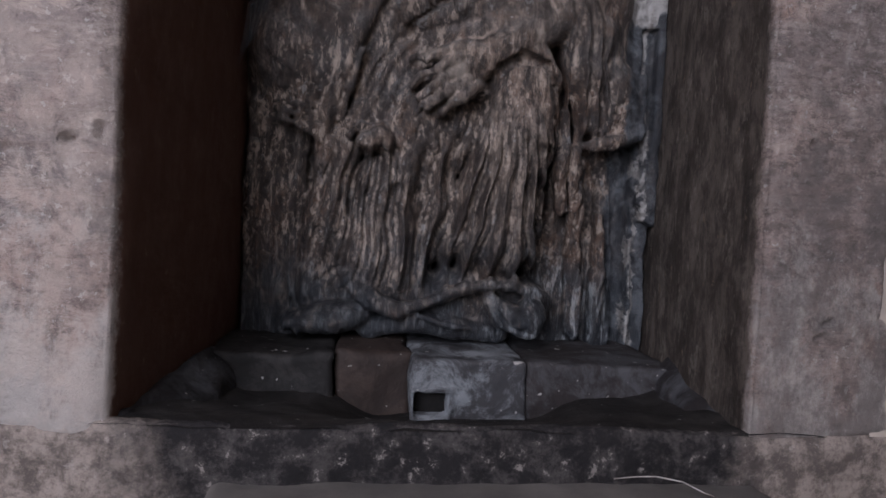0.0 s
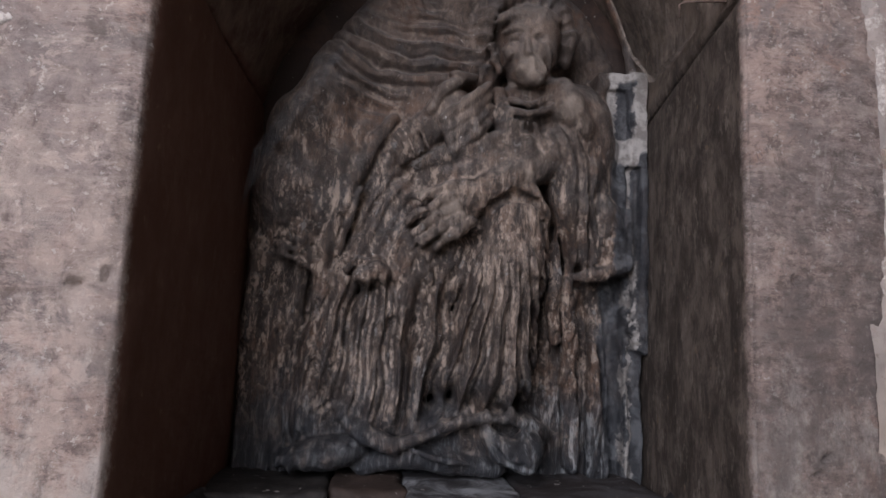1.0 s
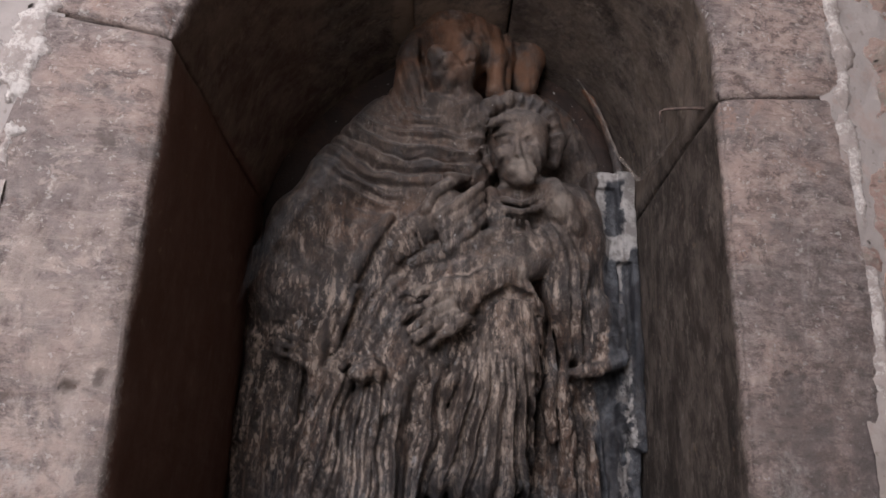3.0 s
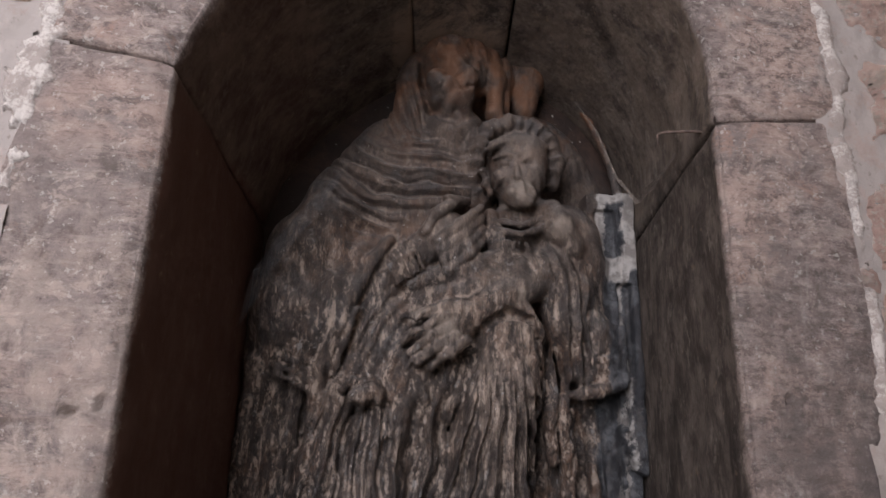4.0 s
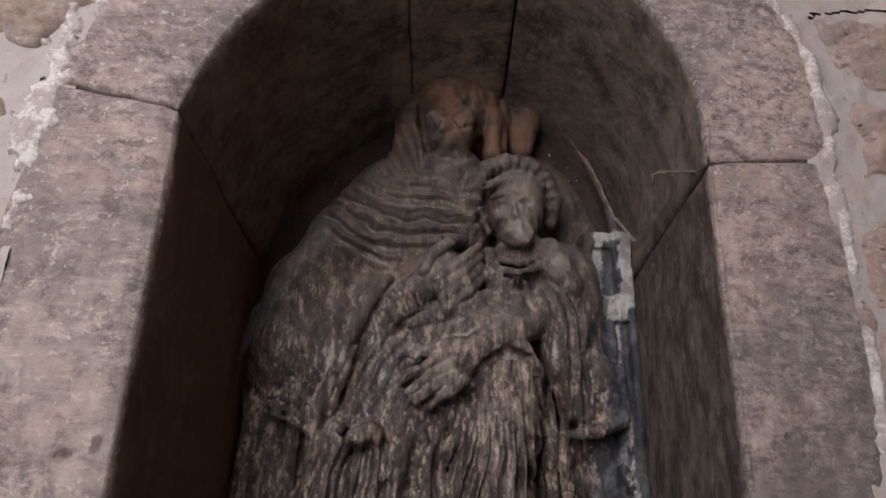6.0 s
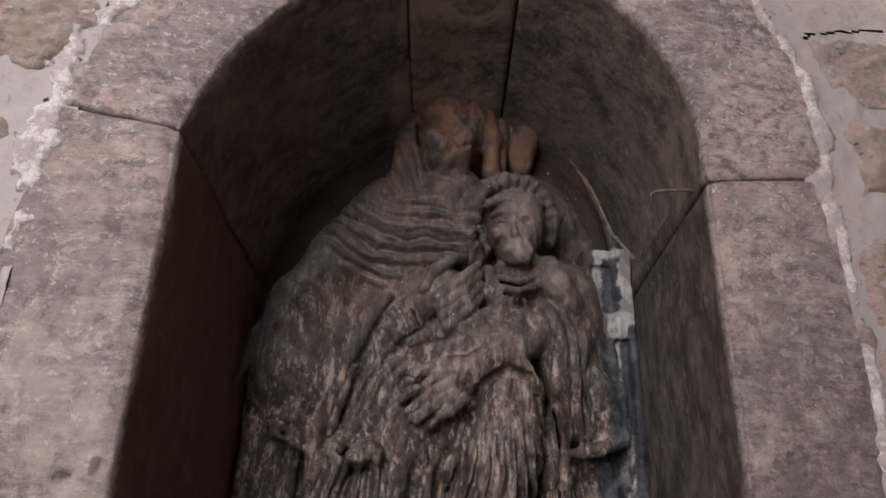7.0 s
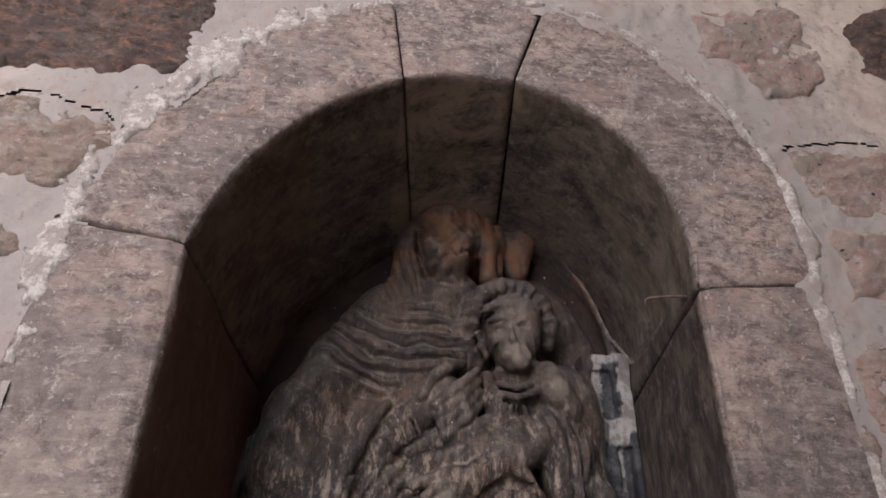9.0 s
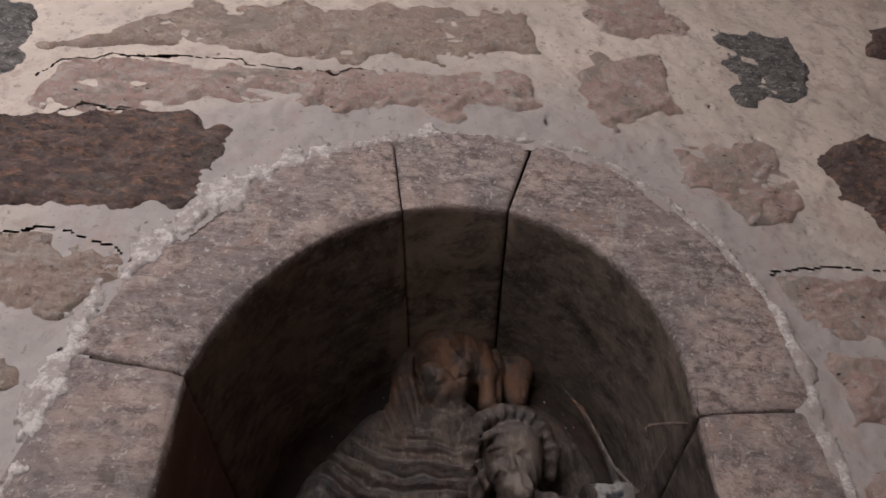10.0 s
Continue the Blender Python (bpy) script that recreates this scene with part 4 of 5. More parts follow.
# rim of the back slab behind the child
rod([(0.304, 1.075, 2.164), (0.325, 1.060, 2.112), (0.348, 1.060, 2.058), (0.366, 1.060, 2.004), (0.378, 1.060, 1.945)], [0.004, 0.006, 0.006, 0.006, 0.008], 0.005)
# chest
ball((0.01, 1.06, 1.955), (0.12, 0.055, 0.10), 0.03)
# child: body, neck, cap of hair, face
ball((0.257, 1.060, 1.818), (0.090, 0.058, 0.110), 0.02)
ball((0.184, 1.045, 1.873), (0.062, 0.050, 0.055), 0.012)
ball((0.175, 1.055, 2.018), (0.082, 0.060, 0.084), 0.006)
rod([(0.094, 1.010, 1.970), (0.088, 1.005, 2.000), (0.106, 1.000, 2.035), (0.145, 0.995, 2.050), (0.188, 1.000, 2.050), (0.223, 1.010, 2.027), (0.237, 1.015, 1.985), (0.235, 1.025, 1.951)], [0.010, 0.012, 0.013, 0.013, 0.013, 0.013, 0.014, 0.011], 0.012)
rod([(0.085, 1.020, 2.027), (0.080, 1.020, 1.980), (0.089, 1.022, 1.948)], [0.010, 0.012, 0.008], 0.014)
rod([(0.096, 1.000, 1.953), (0.104, 1.005, 1.929), (0.115, 1.010, 1.914)], [0.009, 0.008, 0.006], 0.010)
rod([(0.110, 0.992, 1.996), (0.130, 0.982, 2.003), (0.155, 0.979, 1.998), (0.182, 0.982, 2.009), (0.208, 0.992, 2.005)], [0.008, 0.009, 0.009, 0.009, 0.008], 0.004)
ball((0.168, 1.025, 1.982), (0.054, 0.056, 0.060), 0.004)
ball((0.164, 1.015, 1.943), (0.046, 0.050, 0.046), 0.010)
rod([(0.116, 0.998, 1.978), (0.131, 0.979, 1.975), (0.150, 0.973, 1.968), (0.174, 0.979, 1.979), (0.204, 0.998, 1.985)], [0.005, 0.006, 0.005, 0.006, 0.005], 0.004)
ball((0.127, 0.968, 1.952), (0.014, 0.009, 0.008), 0.003, cut=True)
ball((0.174, 0.968, 1.956), (0.014, 0.009, 0.008), 0.003, cut=True)
ball((0.131, 0.980, 1.958), (0.011, 0.008, 0.006), 0.002)
ball((0.178, 0.980, 1.962), (0.011, 0.008, 0.006), 0.002)
rod([(0.151, 0.974, 1.968), (0.150, 0.967, 1.940), (0.150, 0.967, 1.926)], [0.004, 0.005, 0.007], 0.005)
ball((0.126, 0.990, 1.939), (0.014, 0.012, 0.014), 0.008)
ball((0.189, 0.990, 1.944), (0.014, 0.012, 0.014), 0.008)
ball((0.158, 0.984, 1.902), (0.030, 0.024, 0.026), 0.006)
ball((0.141, 0.968, 1.900), (0.014, 0.010, 0.012), 0.006)
ball((0.165, 0.968, 1.885), (0.014, 0.012, 0.012), 0.006)
rod([(0.123, 0.992, 1.882), (0.159, 0.988, 1.868), (0.201, 0.992, 1.888)], [0.006, 0.008, 0.006], 0.005, cut=True)
rod([(0.130, 1.000, 1.861), (0.162, 0.992, 1.851), (0.207, 1.000, 1.869)], [0.006, 0.006, 0.006], 0.003)
rod([(0.130, 1.000, 1.844), (0.161, 0.990, 1.834), (0.209, 0.998, 1.851)], [0.0055, 0.006, 0.006], 0.003)
for k in range(7):
    rod([(0.134 + 0.009 * k, 0.996, 1.822), (0.134 + 0.009 * k, 1.0, 1.798)], [0.0035, 0.003], 0.002)
rod([(0.220, 1.005, 1.889), (0.230, 1.000, 1.856), (0.252, 1.005, 1.823)], [0.020, 0.026, 0.024], 0.012)
rod([(0.116, 1.020, 1.878), (0.119, 1.010, 1.837), (0.131, 1.010, 1.801)], [0.014, 0.016, 0.014], 0.008)
# the upper hand that holds the child, with a ringed cuff
rod([(-0.087, 1.045, 1.735), (-0.046, 1.025, 1.771), (-0.004, 1.018, 1.806)], [0.028, 0.032, 0.030], 0.008)
ball((0.026, 1.012, 1.831), (0.052, 0.030, 0.036), 0.008, tilt=38)
rod([(-0.002, 0.992, 1.826), (0.012, 0.986, 1.856), (0.038, 0.990, 1.881), (0.070, 1.005, 1.897)], [0.012, 0.012, 0.011, 0.008], 0.003)
for k in range(4):
    rod([(0.019 + 0.006 * k, 0.984 + 0.003 * k, 1.810 - 0.015 * k), (0.057 + 0.005 * k, 0.978 + 0.004 * k, 1.839 - 0.016 * k), (0.092 + 0.003 * k, 0.990 + 0.005 * k, 1.878 - 0.017 * k)], [0.0100, 0.0095, 0.0070], 0.007)
for k in range(6):
    a = k / 5
    rod([(-0.069 + 0.040 * a, 1.0 - 0.006 * a, 1.783 + 0.030 * a), (-0.059 + 0.042 * a, 0.990 - 0.006 * a, 1.764 + 0.028 * a), (-0.044 + 0.042 * a, 1.0 - 0.006 * a, 1.739 + 0.026 * a)], [0.0040, 0.0045, 0.0040], 0.002)
# a long sleeve lies across below it, over a dark gap
rod([(-0.063, 1.030, 1.727), (-0.017, 1.020, 1.749), (0.040, 1.012, 1.764), (0.092, 1.008, 1.776), (0.137, 1.010, 1.802)], [0.012, 0.016, 0.019, 0.020, 0.018], 0.006)
rod([(-0.013, 1.000, 1.724), (0.038, 0.995, 1.735), (0.093, 0.990, 1.752), (0.127, 0.990, 1.771)], [0.006, 0.010, 0.010, 0.006], 0.004, cut=True)
# lower arm: wide sleeve at the elbow, ringed cuff, flat hand on the lap
rod([(0.258, 1.040, 1.748), (0.217, 1.025, 1.782), (0.162, 1.012, 1.774), (0.108, 1.012, 1.750), (0.032, 1.020, 1.724)], [0.050, 0.042, 0.030, 0.026, 0.018], 0.012)
rod([(0.192, 1.012, 1.760), (0.134, 1.000, 1.724), (0.085, 0.995, 1.694)], [0.034, 0.030, 0.028], 0.008)
for k in range(5):
    a = k / 4
    rod([(0.118 - 0.036 * a, 0.974, 1.720 - 0.014 * a), (0.127 - 0.036 * a, 0.978, 1.684 - 0.018 * a)], [0.0042, 0.0042], 0.002)
ball((0.049, 0.998, 1.680), (0.050, 0.030, 0.036), 0.008, tilt=18)
ball((0.021, 1.006, 1.652), (0.058, 0.026, 0.034), 0.010, tilt=32)
ball((0.057, 0.985, 1.691), (0.026, 0.018, 0.016), 0.008, tilt=10)
for tx, tz, rx, rz in ((-0.032, 1.640, 0.035, 1.679), (-0.022, 1.623, 0.043, 1.664),
                       (-0.008, 1.610, 0.052, 1.650), (0.016, 1.602, 0.067, 1.643)):
    rod([(rx, 0.974, rz), ((rx + tx) / 2, 0.967, (rz + tz) / 2 + 0.002), (tx, 0.982, tz)], [0.0105, 0.0100, 0.0075], 0.002)
rod([(0.036, 0.978, 1.696), (-0.000, 0.976, 1.684), (-0.033, 0.984, 1.677)], [0.012, 0.011, 0.007], 0.003)
slab((0.151, 0.985, 1.713), (0.005, 0.008, 0.016), 0.003, tilt=35)
rod([(0.158, 0.990, 1.727), (0.175, 0.985, 1.696), (0.197, 0.995, 1.666)], [0.007, 0.007, 0.004], 0.003)
# hanging sleeve beside the knee
rod([(0.234, 1.020, 1.740), (0.247, 1.020, 1.682), (0.261, 1.035, 1.618)], [0.034, 0.032, 0.026], 0.010)
ball((0.282, 1.065, 1.715), (0.065, 0.045, 0.12), 0.015)
# lap and knees
ball((0.02, 1.055, 1.60), (0.16, 0.055, 0.075), 0.02)
rod([(0.148, 1.025, 1.659), (0.140, 1.025, 1.584), (0.122, 1.035, 1.536), (0.116, 1.050, 1.423)], [0.056, 0.064, 0.072, 0.080], 0.015)
rod([(-0.02, 1.05, 1.60), (-0.05, 1.055, 1.48), (-0.06, 1.06, 1.37)], [0.05, 0.065, 0.08], 0.02)
rod([(-0.13, 1.06, 1.58), (-0.15, 1.065, 1.44), (-0.16, 1.07, 1.32)], [0.035, 0.045, 0.05], 0.015)
# arched shadow between the knee and the arm, and down the side of the knee
rod([(0.072, 0.990, 1.638), (0.103, 0.982, 1.673), (0.138, 0.982, 1.693), (0.172, 0.985, 1.682), (0.191, 0.995, 1.645)], [0.005, 0.008, 0.010, 0.010, 0.008], 0.005, cut=True)
rod([(0.193, 1.000, 1.655), (0.186, 1.000, 1.599), (0.195, 1.005, 1.518), (0.200, 1.020, 1.427)], [0.006, 0.009, 0.011, 0.008], 0.004, cut=True)
# mantle's hem: a deep crease with a raised edge beside it
ball((-0.155, 1.055, 1.72), (0.085, 0.05, 0.13), 0.02, tilt=-28)
rod([(-0.049, 1.015, 1.812), (-0.076, 1.010, 1.754), (-0.099, 1.010, 1.704), (-0.120, 1.015, 1.635), (-0.152, 1.030, 1.570)], [0.008, 0.018, 0.020, 0.017, 0.009], 0.005, cut=True)
rod([(-0.059, 1.025, 1.824), (-0.090, 1.022, 1.782), (-0.117, 1.020, 1.721), (-0.138, 1.020, 1.658), (-0.156, 1.030, 1.600), (-0.178, 1.045, 1.520)], [0.010, 0.013, 0.014, 0.013, 0.012, 0.008], 0.005)
rod([(-0.106, 1.015, 1.696), (-0.126, 1.018, 1.635), (-0.139, 1.030, 1.591)], [0.005, 0.006, 0.005], 0.003)
# round knob under a small arch of cloth, bosses by the knee
ball((-0.084, 1.005, 1.555), (0.032, 0.032, 0.022), 0.004, tilt=10)
rod([(-0.127, 1.020, 1.564), (-0.103, 1.008, 1.577), (-0.075, 1.006, 1.577), (-0.048, 1.015, 1.560)], [0.006, 0.008, 0.008, 0.006], 0.004)
rod([(-0.113, 1.000, 1.532), (-0.079, 0.995, 1.528), (-0.053, 1.000, 1.540)], [0.006, 0.009, 0.006], 0.006, cut=True)
ball((-0.030, 1.010, 1.500), (0.026, 0.022, 0.022), 0.006, tilt=-20)
rod([(-0.046, 0.995, 1.479), (-0.024, 0.990, 1.472), (-0.004, 0.995, 1.485)], [0.005, 0.007, 0.005], 0.005, cut=True)
rod([(-0.030, 1.010, 1.588), (-0.036, 1.005, 1.560), (-0.019, 1.010, 1.539)], [0.010, 0.010, 0.008], 0.005)
rod([(-0.003, 1.010, 1.585), (0.009, 1.005, 1.553), (0.008, 1.015, 1.518)], [0.012, 0.013, 0.010], 0.006)
ball((-0.005, 1.050, 1.511), (0.060, 0.045, 0.080), 0.02)
ball((0.026, 1.055, 1.438), (0.060, 0.045, 0.080), 0.02)
rod([(-0.017, 0.995, 1.581), (-0.014, 0.990, 1.545), (-0.005, 0.998, 1.516)], [0.003, 0.003, 0.003], 0.004, cut=True)
# feet and the twisted hem over them
ball((0.05, 1.06, 1.31), (0.18, 0.05, 0.055), 0.02)
rod([(-0.137, 1.030, 1.363), (-0.110, 1.005, 1.338), (-0.076, 0.990, 1.314), (-0.037, 0.984, 1.297)], [0.010, 0.015, 0.018, 0.014], 0.003)
rod([(-0.038, 0.984, 1.300), (0.001, 0.990, 1.309), (0.040, 0.990, 1.328), (0.092, 0.990, 1.343), (0.141, 0.992, 1.345), (0.185, 1.000, 1.329)], [0.011, 0.011, 0.012, 0.012, 0.012, 0.009], 0.003)
rod([(-0.011, 0.985, 1.289), (0.039, 0.980, 1.309), (0.085, 0.978, 1.327), (0.118, 0.985, 1.329)], [0.006, 0.009, 0.008, 0.005], 0.005, cut=True)
rod([(0.106, 0.990, 1.319), (0.132, 0.984, 1.297), (0.165, 0.980, 1.281)], [0.014, 0.022, 0.020], 0.005)
rod([(0.109, 0.975, 1.306), (0.133, 0.968, 1.281), (0.165, 0.965, 1.273)], [0.003, 0.0045, 0.004], 0.003, cut=True)
ball((0.170, 0.992, 1.299), (0.026, 0.024, 0.026), 0.008)
ball((-0.145, 1.020, 1.279), (0.075, 0.045, 0.026), 0.01, tilt=8)
rod([(-0.078, 1.020, 1.265), (-0.017, 1.010, 1.281), (0.055, 1.015, 1.269), (0.130, 1.020, 1.261)], [0.018, 0.018, 0.016, 0.014], 0.01)
rod([(-0.007, 0.990, 1.292), (0.028, 0.985, 1.282), (0.077, 0.988, 1.274)], [0.004, 0.005, 0.003], 0.004)
# side post, its sunk panel, broken ledge and the strips under it
slab((0.345, 1.075, 1.77), (0.043, 0.035, 0.18), 0.004)
slab((0.378, 1.065, 1.70), (0.014, 0.032, 0.25), 0.003)
slab((0.340, 1.030, 1.868), (0.019, 0.02, 0.050), 0.003, tilt=2, cut=True)
slab((0.367, 1.030, 1.690), (0.012, 0.022, 0.085), 0.003, cut=True)
rod([(0.313, 1.040, 1.902), (0.310, 1.040, 1.793), (0.310, 1.045, 1.711)], [0.006, 0.005, 0.005], 0.004, cut=True)
slab((0.305, 1.055, 1.645), (0.05, 0.035, 0.05), 0.006)
ball((0.309, 1.025, 1.666), (0.030, 0.018, 0.050), 0.012)
ball((0.314, 1.055, 1.609), (0.046, 0.034, 0.034), 0.014)
rod([(0.262, 1.030, 1.573), (0.292, 1.020, 1.578), (0.339, 1.025, 1.592)], [0.010, 0.011, 0.009], 0.008)
slab((0.30, 1.055, 1.50), (0.04, 0.02, 0.075), 0.008, cut=True)
slab((0.375, 1.085, 1.42), (0.016, 0.03, 0.19), 0.006)
rod([(0.26, 1.06, 1.55), (0.262, 1.06, 1.40), (0.27, 1.07, 1.26)], [0.014, 0.012, 0.016], 0.006)
rod([(0.31, 1.07, 1.46), (0.31, 1.065, 1.36), (0.315, 1.07, 1.25)], [0.012, 0.016, 0.02], 0.008)
rod([(0.223, 1.035, 1.617), (0.221, 1.035, 1.533), (0.230, 1.045, 1.466)], [0.014, 0.013, 0.010], 0.003)
rod([(0.250, 1.040, 1.590), (0.249, 1.040, 1.517), (0.259, 1.050, 1.448)], [0.011, 0.011, 0.008], 0.003)
# cuff bands at the far sleeve
for k in range(4):
    rod([(-0.235, 1.040, 1.633 - 0.015 * k), (-0.204, 1.028, 1.623 - 0.015 * k), (-0.173, 1.032, 1.605 - 0.015 * k)], [0.005, 0.006, 0.005], 0.006)

# drapery: relief that depends on the place in the panel
gx, gz = np.meshgrid(SX, SZ, indexing="ij")


def ridge(v):
    """Rounded folds with sharp valleys."""
    return 1 - np.abs(np.sin(v)) ** 0.7


def within(cx, cz, rx, rz, soft=0.4):
    """One inside an ellipse of the panel, fading to nothing at its rim."""
    return smooth(1 - np.hypot((gx - cx) / rx, (gz - cz) / rz), 0, soft)


warp = 0.010 * rough(gx, 0.0, gz, 7, 3)
slow = 0.5 * vnoise(gx, 5.0, gz, 7)
fold = np.zeros_like(gx)
# folds that sag from the shoulder to the child, in arcs round the neck
bow = np.hypot(gx - 0.015, (gz - 2.147) * 1.25) + 0.9 * warp
bow = bow + 0.016 * vnoise(gx, 8.0, gz, 12) + 0.008 * vnoise(gx, 9.0, gz, 30)
patchy = np.clip(0.55 + 1.1 * vnoise(gx, 5.0, gz, 13), 0.05, 1.3)
fold += 0.0078 * within(-0.06, 1.925, 0.15, 0.125) * np.sin(bow * 2 * math.pi / 0.034) * patchy
fold += 0.0030 * within(-0.05, 1.93, 0.14, 0.12) * np.sin(bow * 2 * math.pi / 0.015 + 4 * slow) * patchy
# hood folds by the face
fold += 0.005 * within(-0.045, 2.06, 0.055, 0.10, 0.5) * (ridge((gx + 0.25 * gz + warp) * math.pi / 0.015) - 0.5)
# knee folds, spreading downwards from the dome
ang = np.arctan2(gx - 0.135 + warp * 0.5, 1.80 - gz)
area = smooth(1.625 - gz, 0, 0.10) * smooth(gz, 1.33, 1.38) * smooth(gx, 0.035, 0.07) * smooth(0.20 - gx, 0, 0.015)
fold += 0.020 * area * (ridge((ang + 1.2 * warp) * math.pi / 0.075) - 0.5) * (0.9 + slow)
fold += 0.007 * area * (ridge((ang + 2.2 * warp) * math.pi / 0.031) - 0.5)
area = smooth(1.58 - gz, 0, 0.08) * smooth(gz, 1.31, 1.37) * smooth(0.06 - gx, 0, 0.03) * smooth(gx, -0.20, -0.16)
slant = gx + 0.16 * (1.60 - gz) + 1.6 * warp
fold += 0.018 * area * (ridge(slant * math.pi / 0.043) - 0.5) * (0.8 + 1.4 * slow)
fold += 0.007 * area * (ridge((slant + warp) * math.pi / 0.017) - 0.5)
# streaked side panels
area = smooth(-0.16 - gx, 0, 0.02) * smooth(1.60 - gz, 0, 0.05)
fold += 0.008 * area * (ridge((gx + warp) * math.pi / 0.026) - 0.5)
area = smooth(gx, 0.235, 0.26) * smooth(1.56 - gz, 0, 0.05)
fold += 0.008 * area * (ridge((gx + warp) * math.pi / 0.03) - 0.5)
# strands of the child's hair, running off its crown
hair = np.arctan2(gx - 0.160, gz - 1.981)
ringed = smooth(np.hypot(gx - 0.160, gz - 1.978), 0.052, 0.062) * within(0.156, 1.978, 0.10, 0.10, 0.2)
fold += 0.0055 * ringed * (ridge(hair * 11 + 60 * warp) - 0.5)
# child's robe, lap creases and hanging sleeve
fold += 0.006 * within(0.209, 1.802, 0.06, 0.05) * (ridge((gx * 0.9 + gz * 0.4 + warp) * math.pi / 0.020) - 0.5)
fold += 0.008 * within(-0.055, 1.665, 0.075, 0.085) * (ridge((0.86 * gx - 0.5 * gz + warp) * math.pi / 0.024) - 0.5)
fold += 0.010 * within(0.25, 1.67, 0.06, 0.12) * (ridge((gx + 0.10 * gz + 0.8 * warp) * math.pi / 0.023) - 0.5)
fold += 0.005 * within(-0.20, 1.80, 0.08, 0.11, 0.6) * np.sin((0.75 * gx + 0.65 * gz + 1.8 * warp) * 2 * math.pi / 0.05)
# crumbled face of the larger head
fold += 0.0075 * within(0.039, 2.151, 0.075, 0.11, 0.3) * rough(gx, 4.0, gz, 26, 3, 0.7)
# weathering
low = smooth(1.72 - gz, 0, 0.15) * smooth(gz, 1.33, 1.40)
fold += (0.0012 + 0.0016 * low) * rough(gx * 1.2, 1.0, gz * 0.8, 16, 3) + (0.0012 + 0.0016 * low) * rough(gx * 1.3, 2.0, gz * 0.7, 50, 3, 0.75)
FIELD -= np.asarray(fold, np.float32)[:, None, :]
for ax in (0, 1, 2):   # take off the steps of the grid
    FIELD = 0.64 * FIELD + 0.18 * (np.roll(FIELD, 1, ax) + np.roll(FIELD, -1, ax))
FIELD[:, -1, :] = np.abs(FIELD[:, -1, :]) + 0.001
FIELD[:, :, 0] = np.abs(FIELD[:, :, 0]) + 0.001


def polygonise(field, origin, h):
    """Naive surface nets: one vertex in each cell that the surface crosses."""
    neg = field < 0
    nx, ny, nz = field.shape
    code = np.zeros((nx - 1, ny - 1, nz - 1), np.uint8)
    corners = [(i, j, k) for i in (0, 1) for j in (0, 1) for k in (0, 1)]
    for i, j, k in corners:
        code += neg[i:nx - 1 + i, j:ny - 1 + j, k:nz - 1 + k]
    ci, cj, ck = np.nonzero((code > 0) & (code < 8))
    total, count = np.zeros((len(ci), 3)), np.zeros(len(ci))
    for a in corners:
        for ax in range(3):
            if a[ax]:
                continue
            b = list(a)
            b[ax] = 1
            fa, fb = field[ci + a[0], cj + a[1], ck + a[2]], field[ci + b[0], cj + b[1], ck + b[2]]
            hit = (fa < 0) != (fb < 0)
            t = np.where(hit, fa / np.where(hit, fa - fb, 1), 0)
            p = np.tile(np.array(a, float), (len(ci), 1))
            p[:, ax] = t
            total += p * hit[:, None]
            count += hit
    verts = (np.stack([ci, cj, ck], 1) + total / count[:, None]) * h + np.array(origin)
    index = np.full(code.shape, -1, np.int64)
    index[ci, cj, ck] = np.arange(len(ci))
    quads = []
    for ax in range(3):
        sl0, sl1 = [slice(None)] * 3, [slice(None)] * 3
        sl0[ax], sl1[ax] = slice(0, -1), slice(1, None)
        a, b = neg[tuple(sl0)], neg[tuple(sl1)]
        e = np.stack(np.nonzero(a != b), 1)
        u, v = [k for k in range(3) if k != ax]
        e = e[(e[:, u] > 0) & (e[:, v] > 0) & (e[:, u] < field.shape[u] - 1) & (e[:, v] < field.shape[v] - 1)]
        du, dv = np.zeros(3, int), np.zeros(3, int)
        du[u], dv[v] = 1, 1
        q = np.stack([index[tuple((e - s).T)] for s in (du * 0, du, du + dv, dv)], 1)
        turn = a[tuple(e.T)] ^ (ax == 1)
        q[turn] = q[turn][:, ::-1]
        quads.append(q)
    quads = np.concatenate(quads)
    return verts, quads[(quads >= 0).all(1)]


sv, sq = polygonise(FIELD, (SX[0], SY[0], SZ[0]), H)
sv[:, 1] = 0.985 + 1.3 * (sv[:, 1] - 0.985)   # depth of the relief
chip = 0.25 + 0.75 * smooth(1.85 - sv[:, 2], 0, 0.25)
sv[:, 1] -= chip * (0.0011 * rough(sv[:, 0], sv[:, 1], sv[:, 2] * 0.8, 45, 3, 0.8) + 0.0008 * rough(sv[:, 0], sv[:, 1], sv[:, 2], 130, 2, 0.9))
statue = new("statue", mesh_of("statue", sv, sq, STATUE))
tagged(statue, "worn dark stone carving of a seated draped figure holding a child", "statue")

# ---------------------------------------------------------------- small things
hook = tagged(tube("iron_hook", [(0.345, 0.690, 1.889), (0.318, 0.699, 1.892), (0.290, 0.709, 1.893), (0.284, 0.711, 1.889), (0.284, 0.712, 1.873)], [0.0024, 0.0024, 0.0022, 0.002, 0.0014], IRON),
              "bent rusty iron hook driven into the dark inner jamb", "hook")


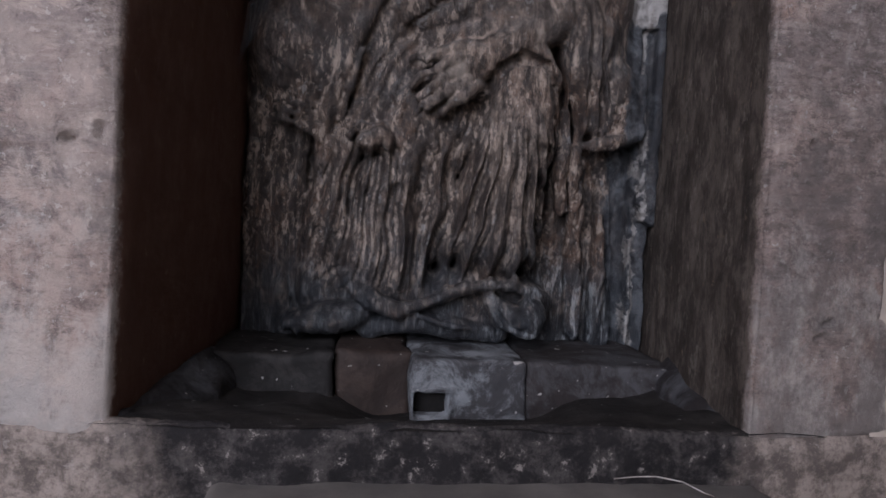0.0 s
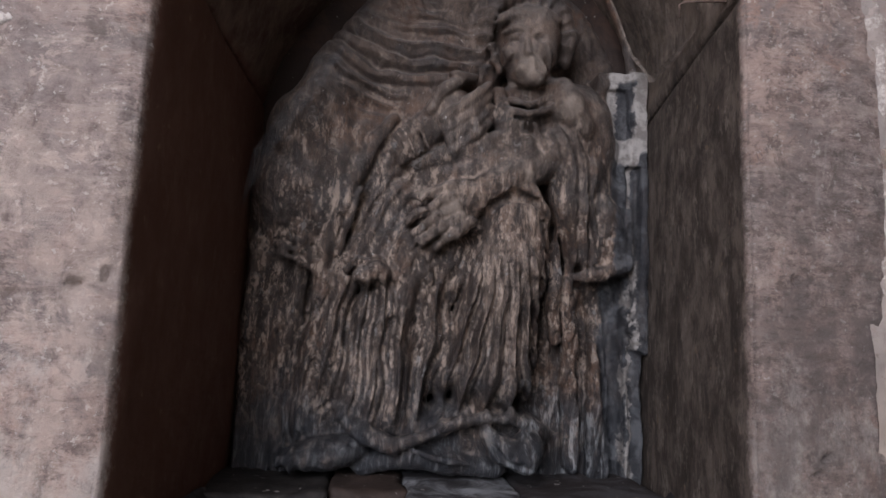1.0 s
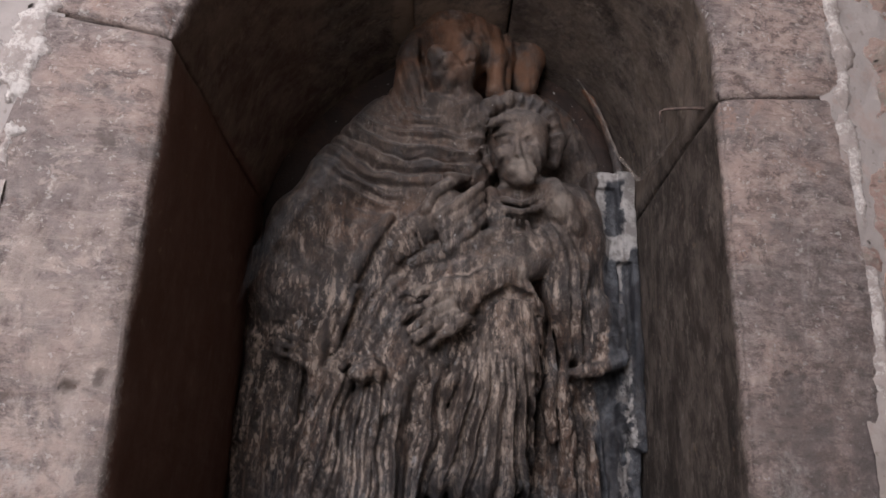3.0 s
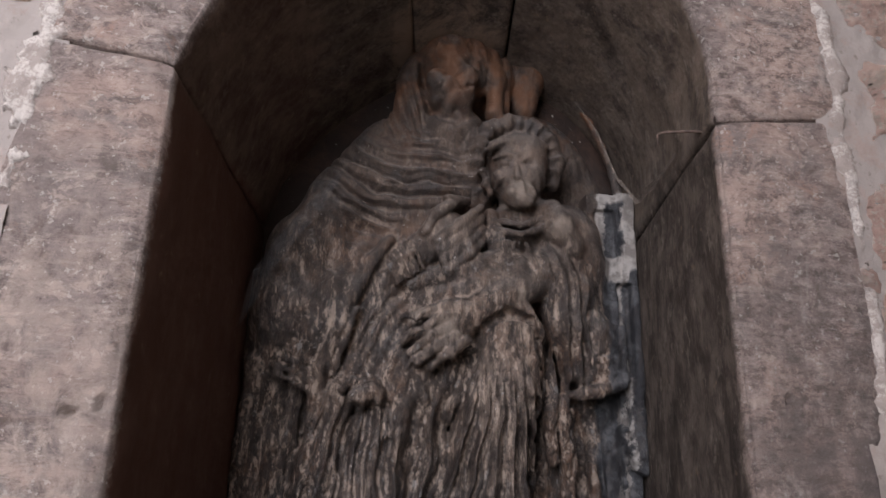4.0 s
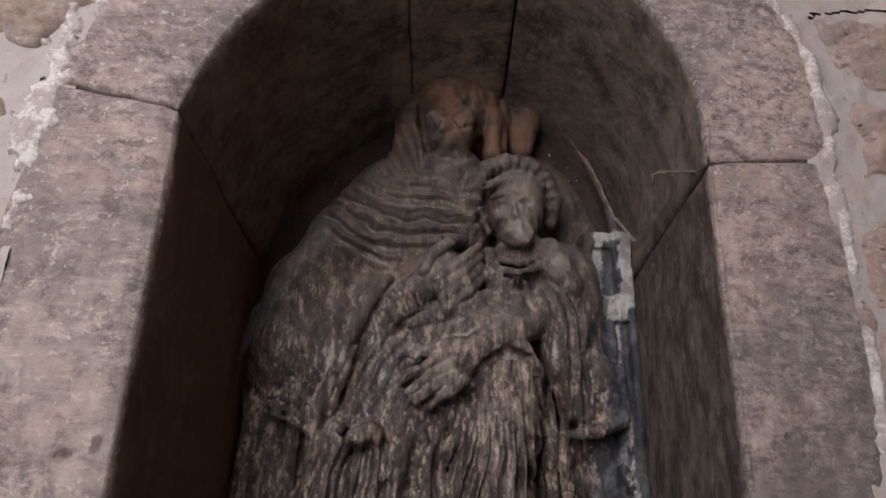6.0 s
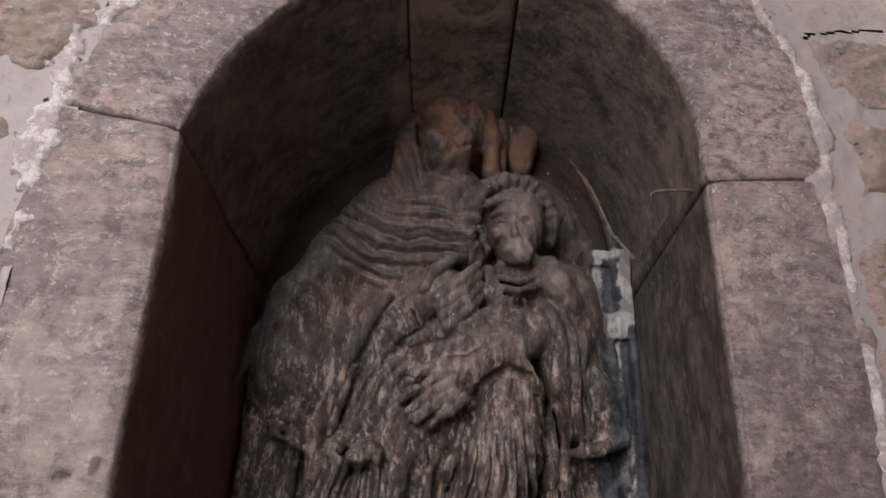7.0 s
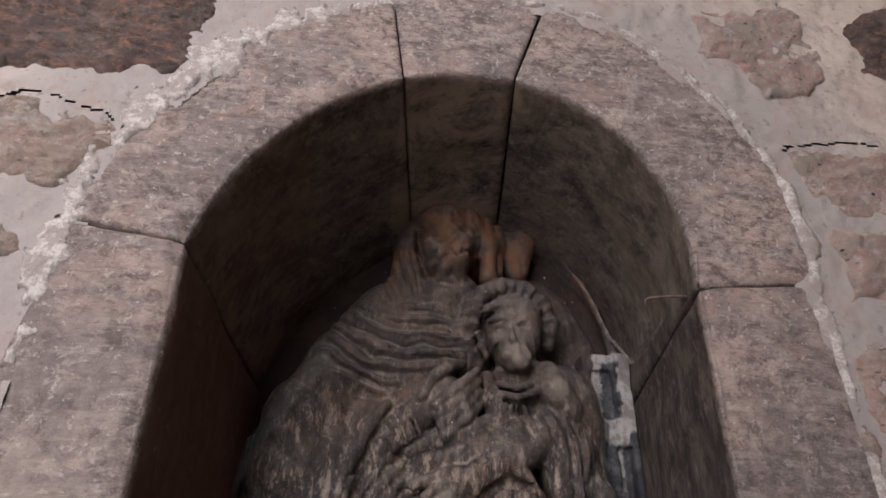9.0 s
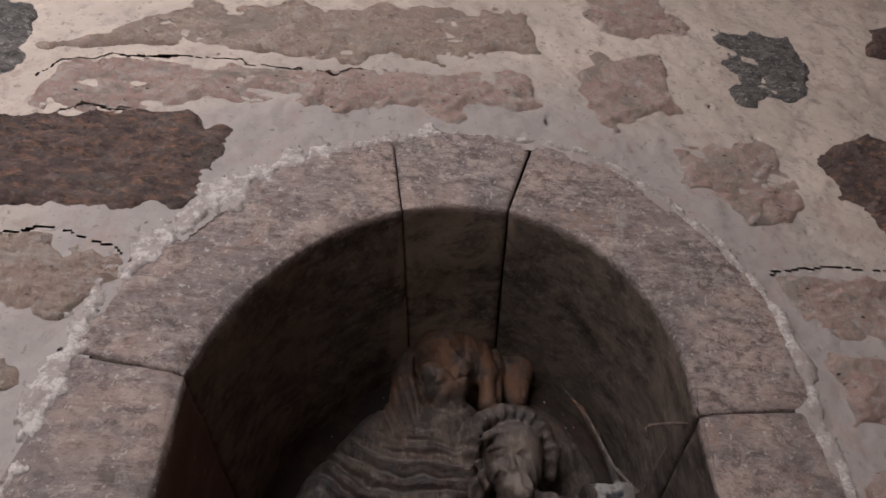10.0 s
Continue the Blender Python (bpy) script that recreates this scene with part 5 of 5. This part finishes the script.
def web_strip(pts, widths, material, seed, label, name="cobweb", n=40):
    """A ragged hanging strip of dusty web along points."""
    pts = [Vector(p) for p in pts]
    rows = []
    for i in range(n):
        t = i / (n - 1) * (len(pts) - 1)
        k = min(int(t), len(pts) - 2)
        p = pts[k].lerp(pts[k + 1], t - k)
        w = widths[k] + (widths[k + 1] - widths[k]) * (t - k)
        d = (pts[k + 1] - pts[k]).normalized()
        side = d.cross(Vector((0, 1, 0))).normalized()
        w *= 0.7 + 0.5 * float(vnoise(p.x + seed, p.y, p.z, 45))
        rows.append([p + side * (w * c) + Vector((0, -0.003 * (1 - c * c), 0)) for c in (-1, -0.5, 0, 0.5, 1)])
    verts = [tuple(v) for r in rows for v in r]
    ob = new(name, mesh_of(name, verts, grid_faces(n, 5), material))
    return tagged(ob, label, "cobweb")


web_strip([(0.352, 0.800, 1.907), (0.362, 0.88, 1.905), (0.372, 0.985, 1.912)], [0.003, 0.006, 0.011], WEB, 1.0, "dusty brown cobweb strung from the jamb to the carving")
web_strip([(0.372, 0.985, 1.905), (0.352, 1.03, 1.975), (0.322, 1.035, 2.065), (0.280, 1.035, 2.128)], [0.009, 0.004, 0.003, 0.0015], WEB, 5.0, "thin dusty cobweb along the rim of the carving")
thread = tagged(tube("thread", [(0.179, 0.64, 1.176), (0.195, 0.625, 1.184), (0.215, 0.618, 1.187), (0.24, 0.612, 1.184), (0.262, 0.61, 1.174), (0.275, 0.612, 1.169)], [0.0008] * 6, LIME, ring=5), "thin pale thread lying on the ledge", "thread")

# dusty web hanging over the shoulder
gu, gv = np.meshgrid(np.linspace(0, 1, 24), np.linspace(0, 1, 16), indexing="ij")
vx = -0.135 - 0.145 * gu - 0.035 * gv * (1 - gu) - 0.01 * gv
vz = 1.945 - 0.20 * gu + 0.015 * np.sin(gu * 3) - 0.10 * gv
vy = 1.0 - 0.02 * gv + 0.004 * rough(vx, 0.0, vz, 30, 2) + 0.015 * gu
veil = tagged(new("cobweb", mesh_of("cobweb", np.stack([vx, vy, vz], -1).reshape(-1, 3), grid_faces(24, 16), VEIL)), "thin grey cobweb sheet over the shoulder of the carving", "cobweb")
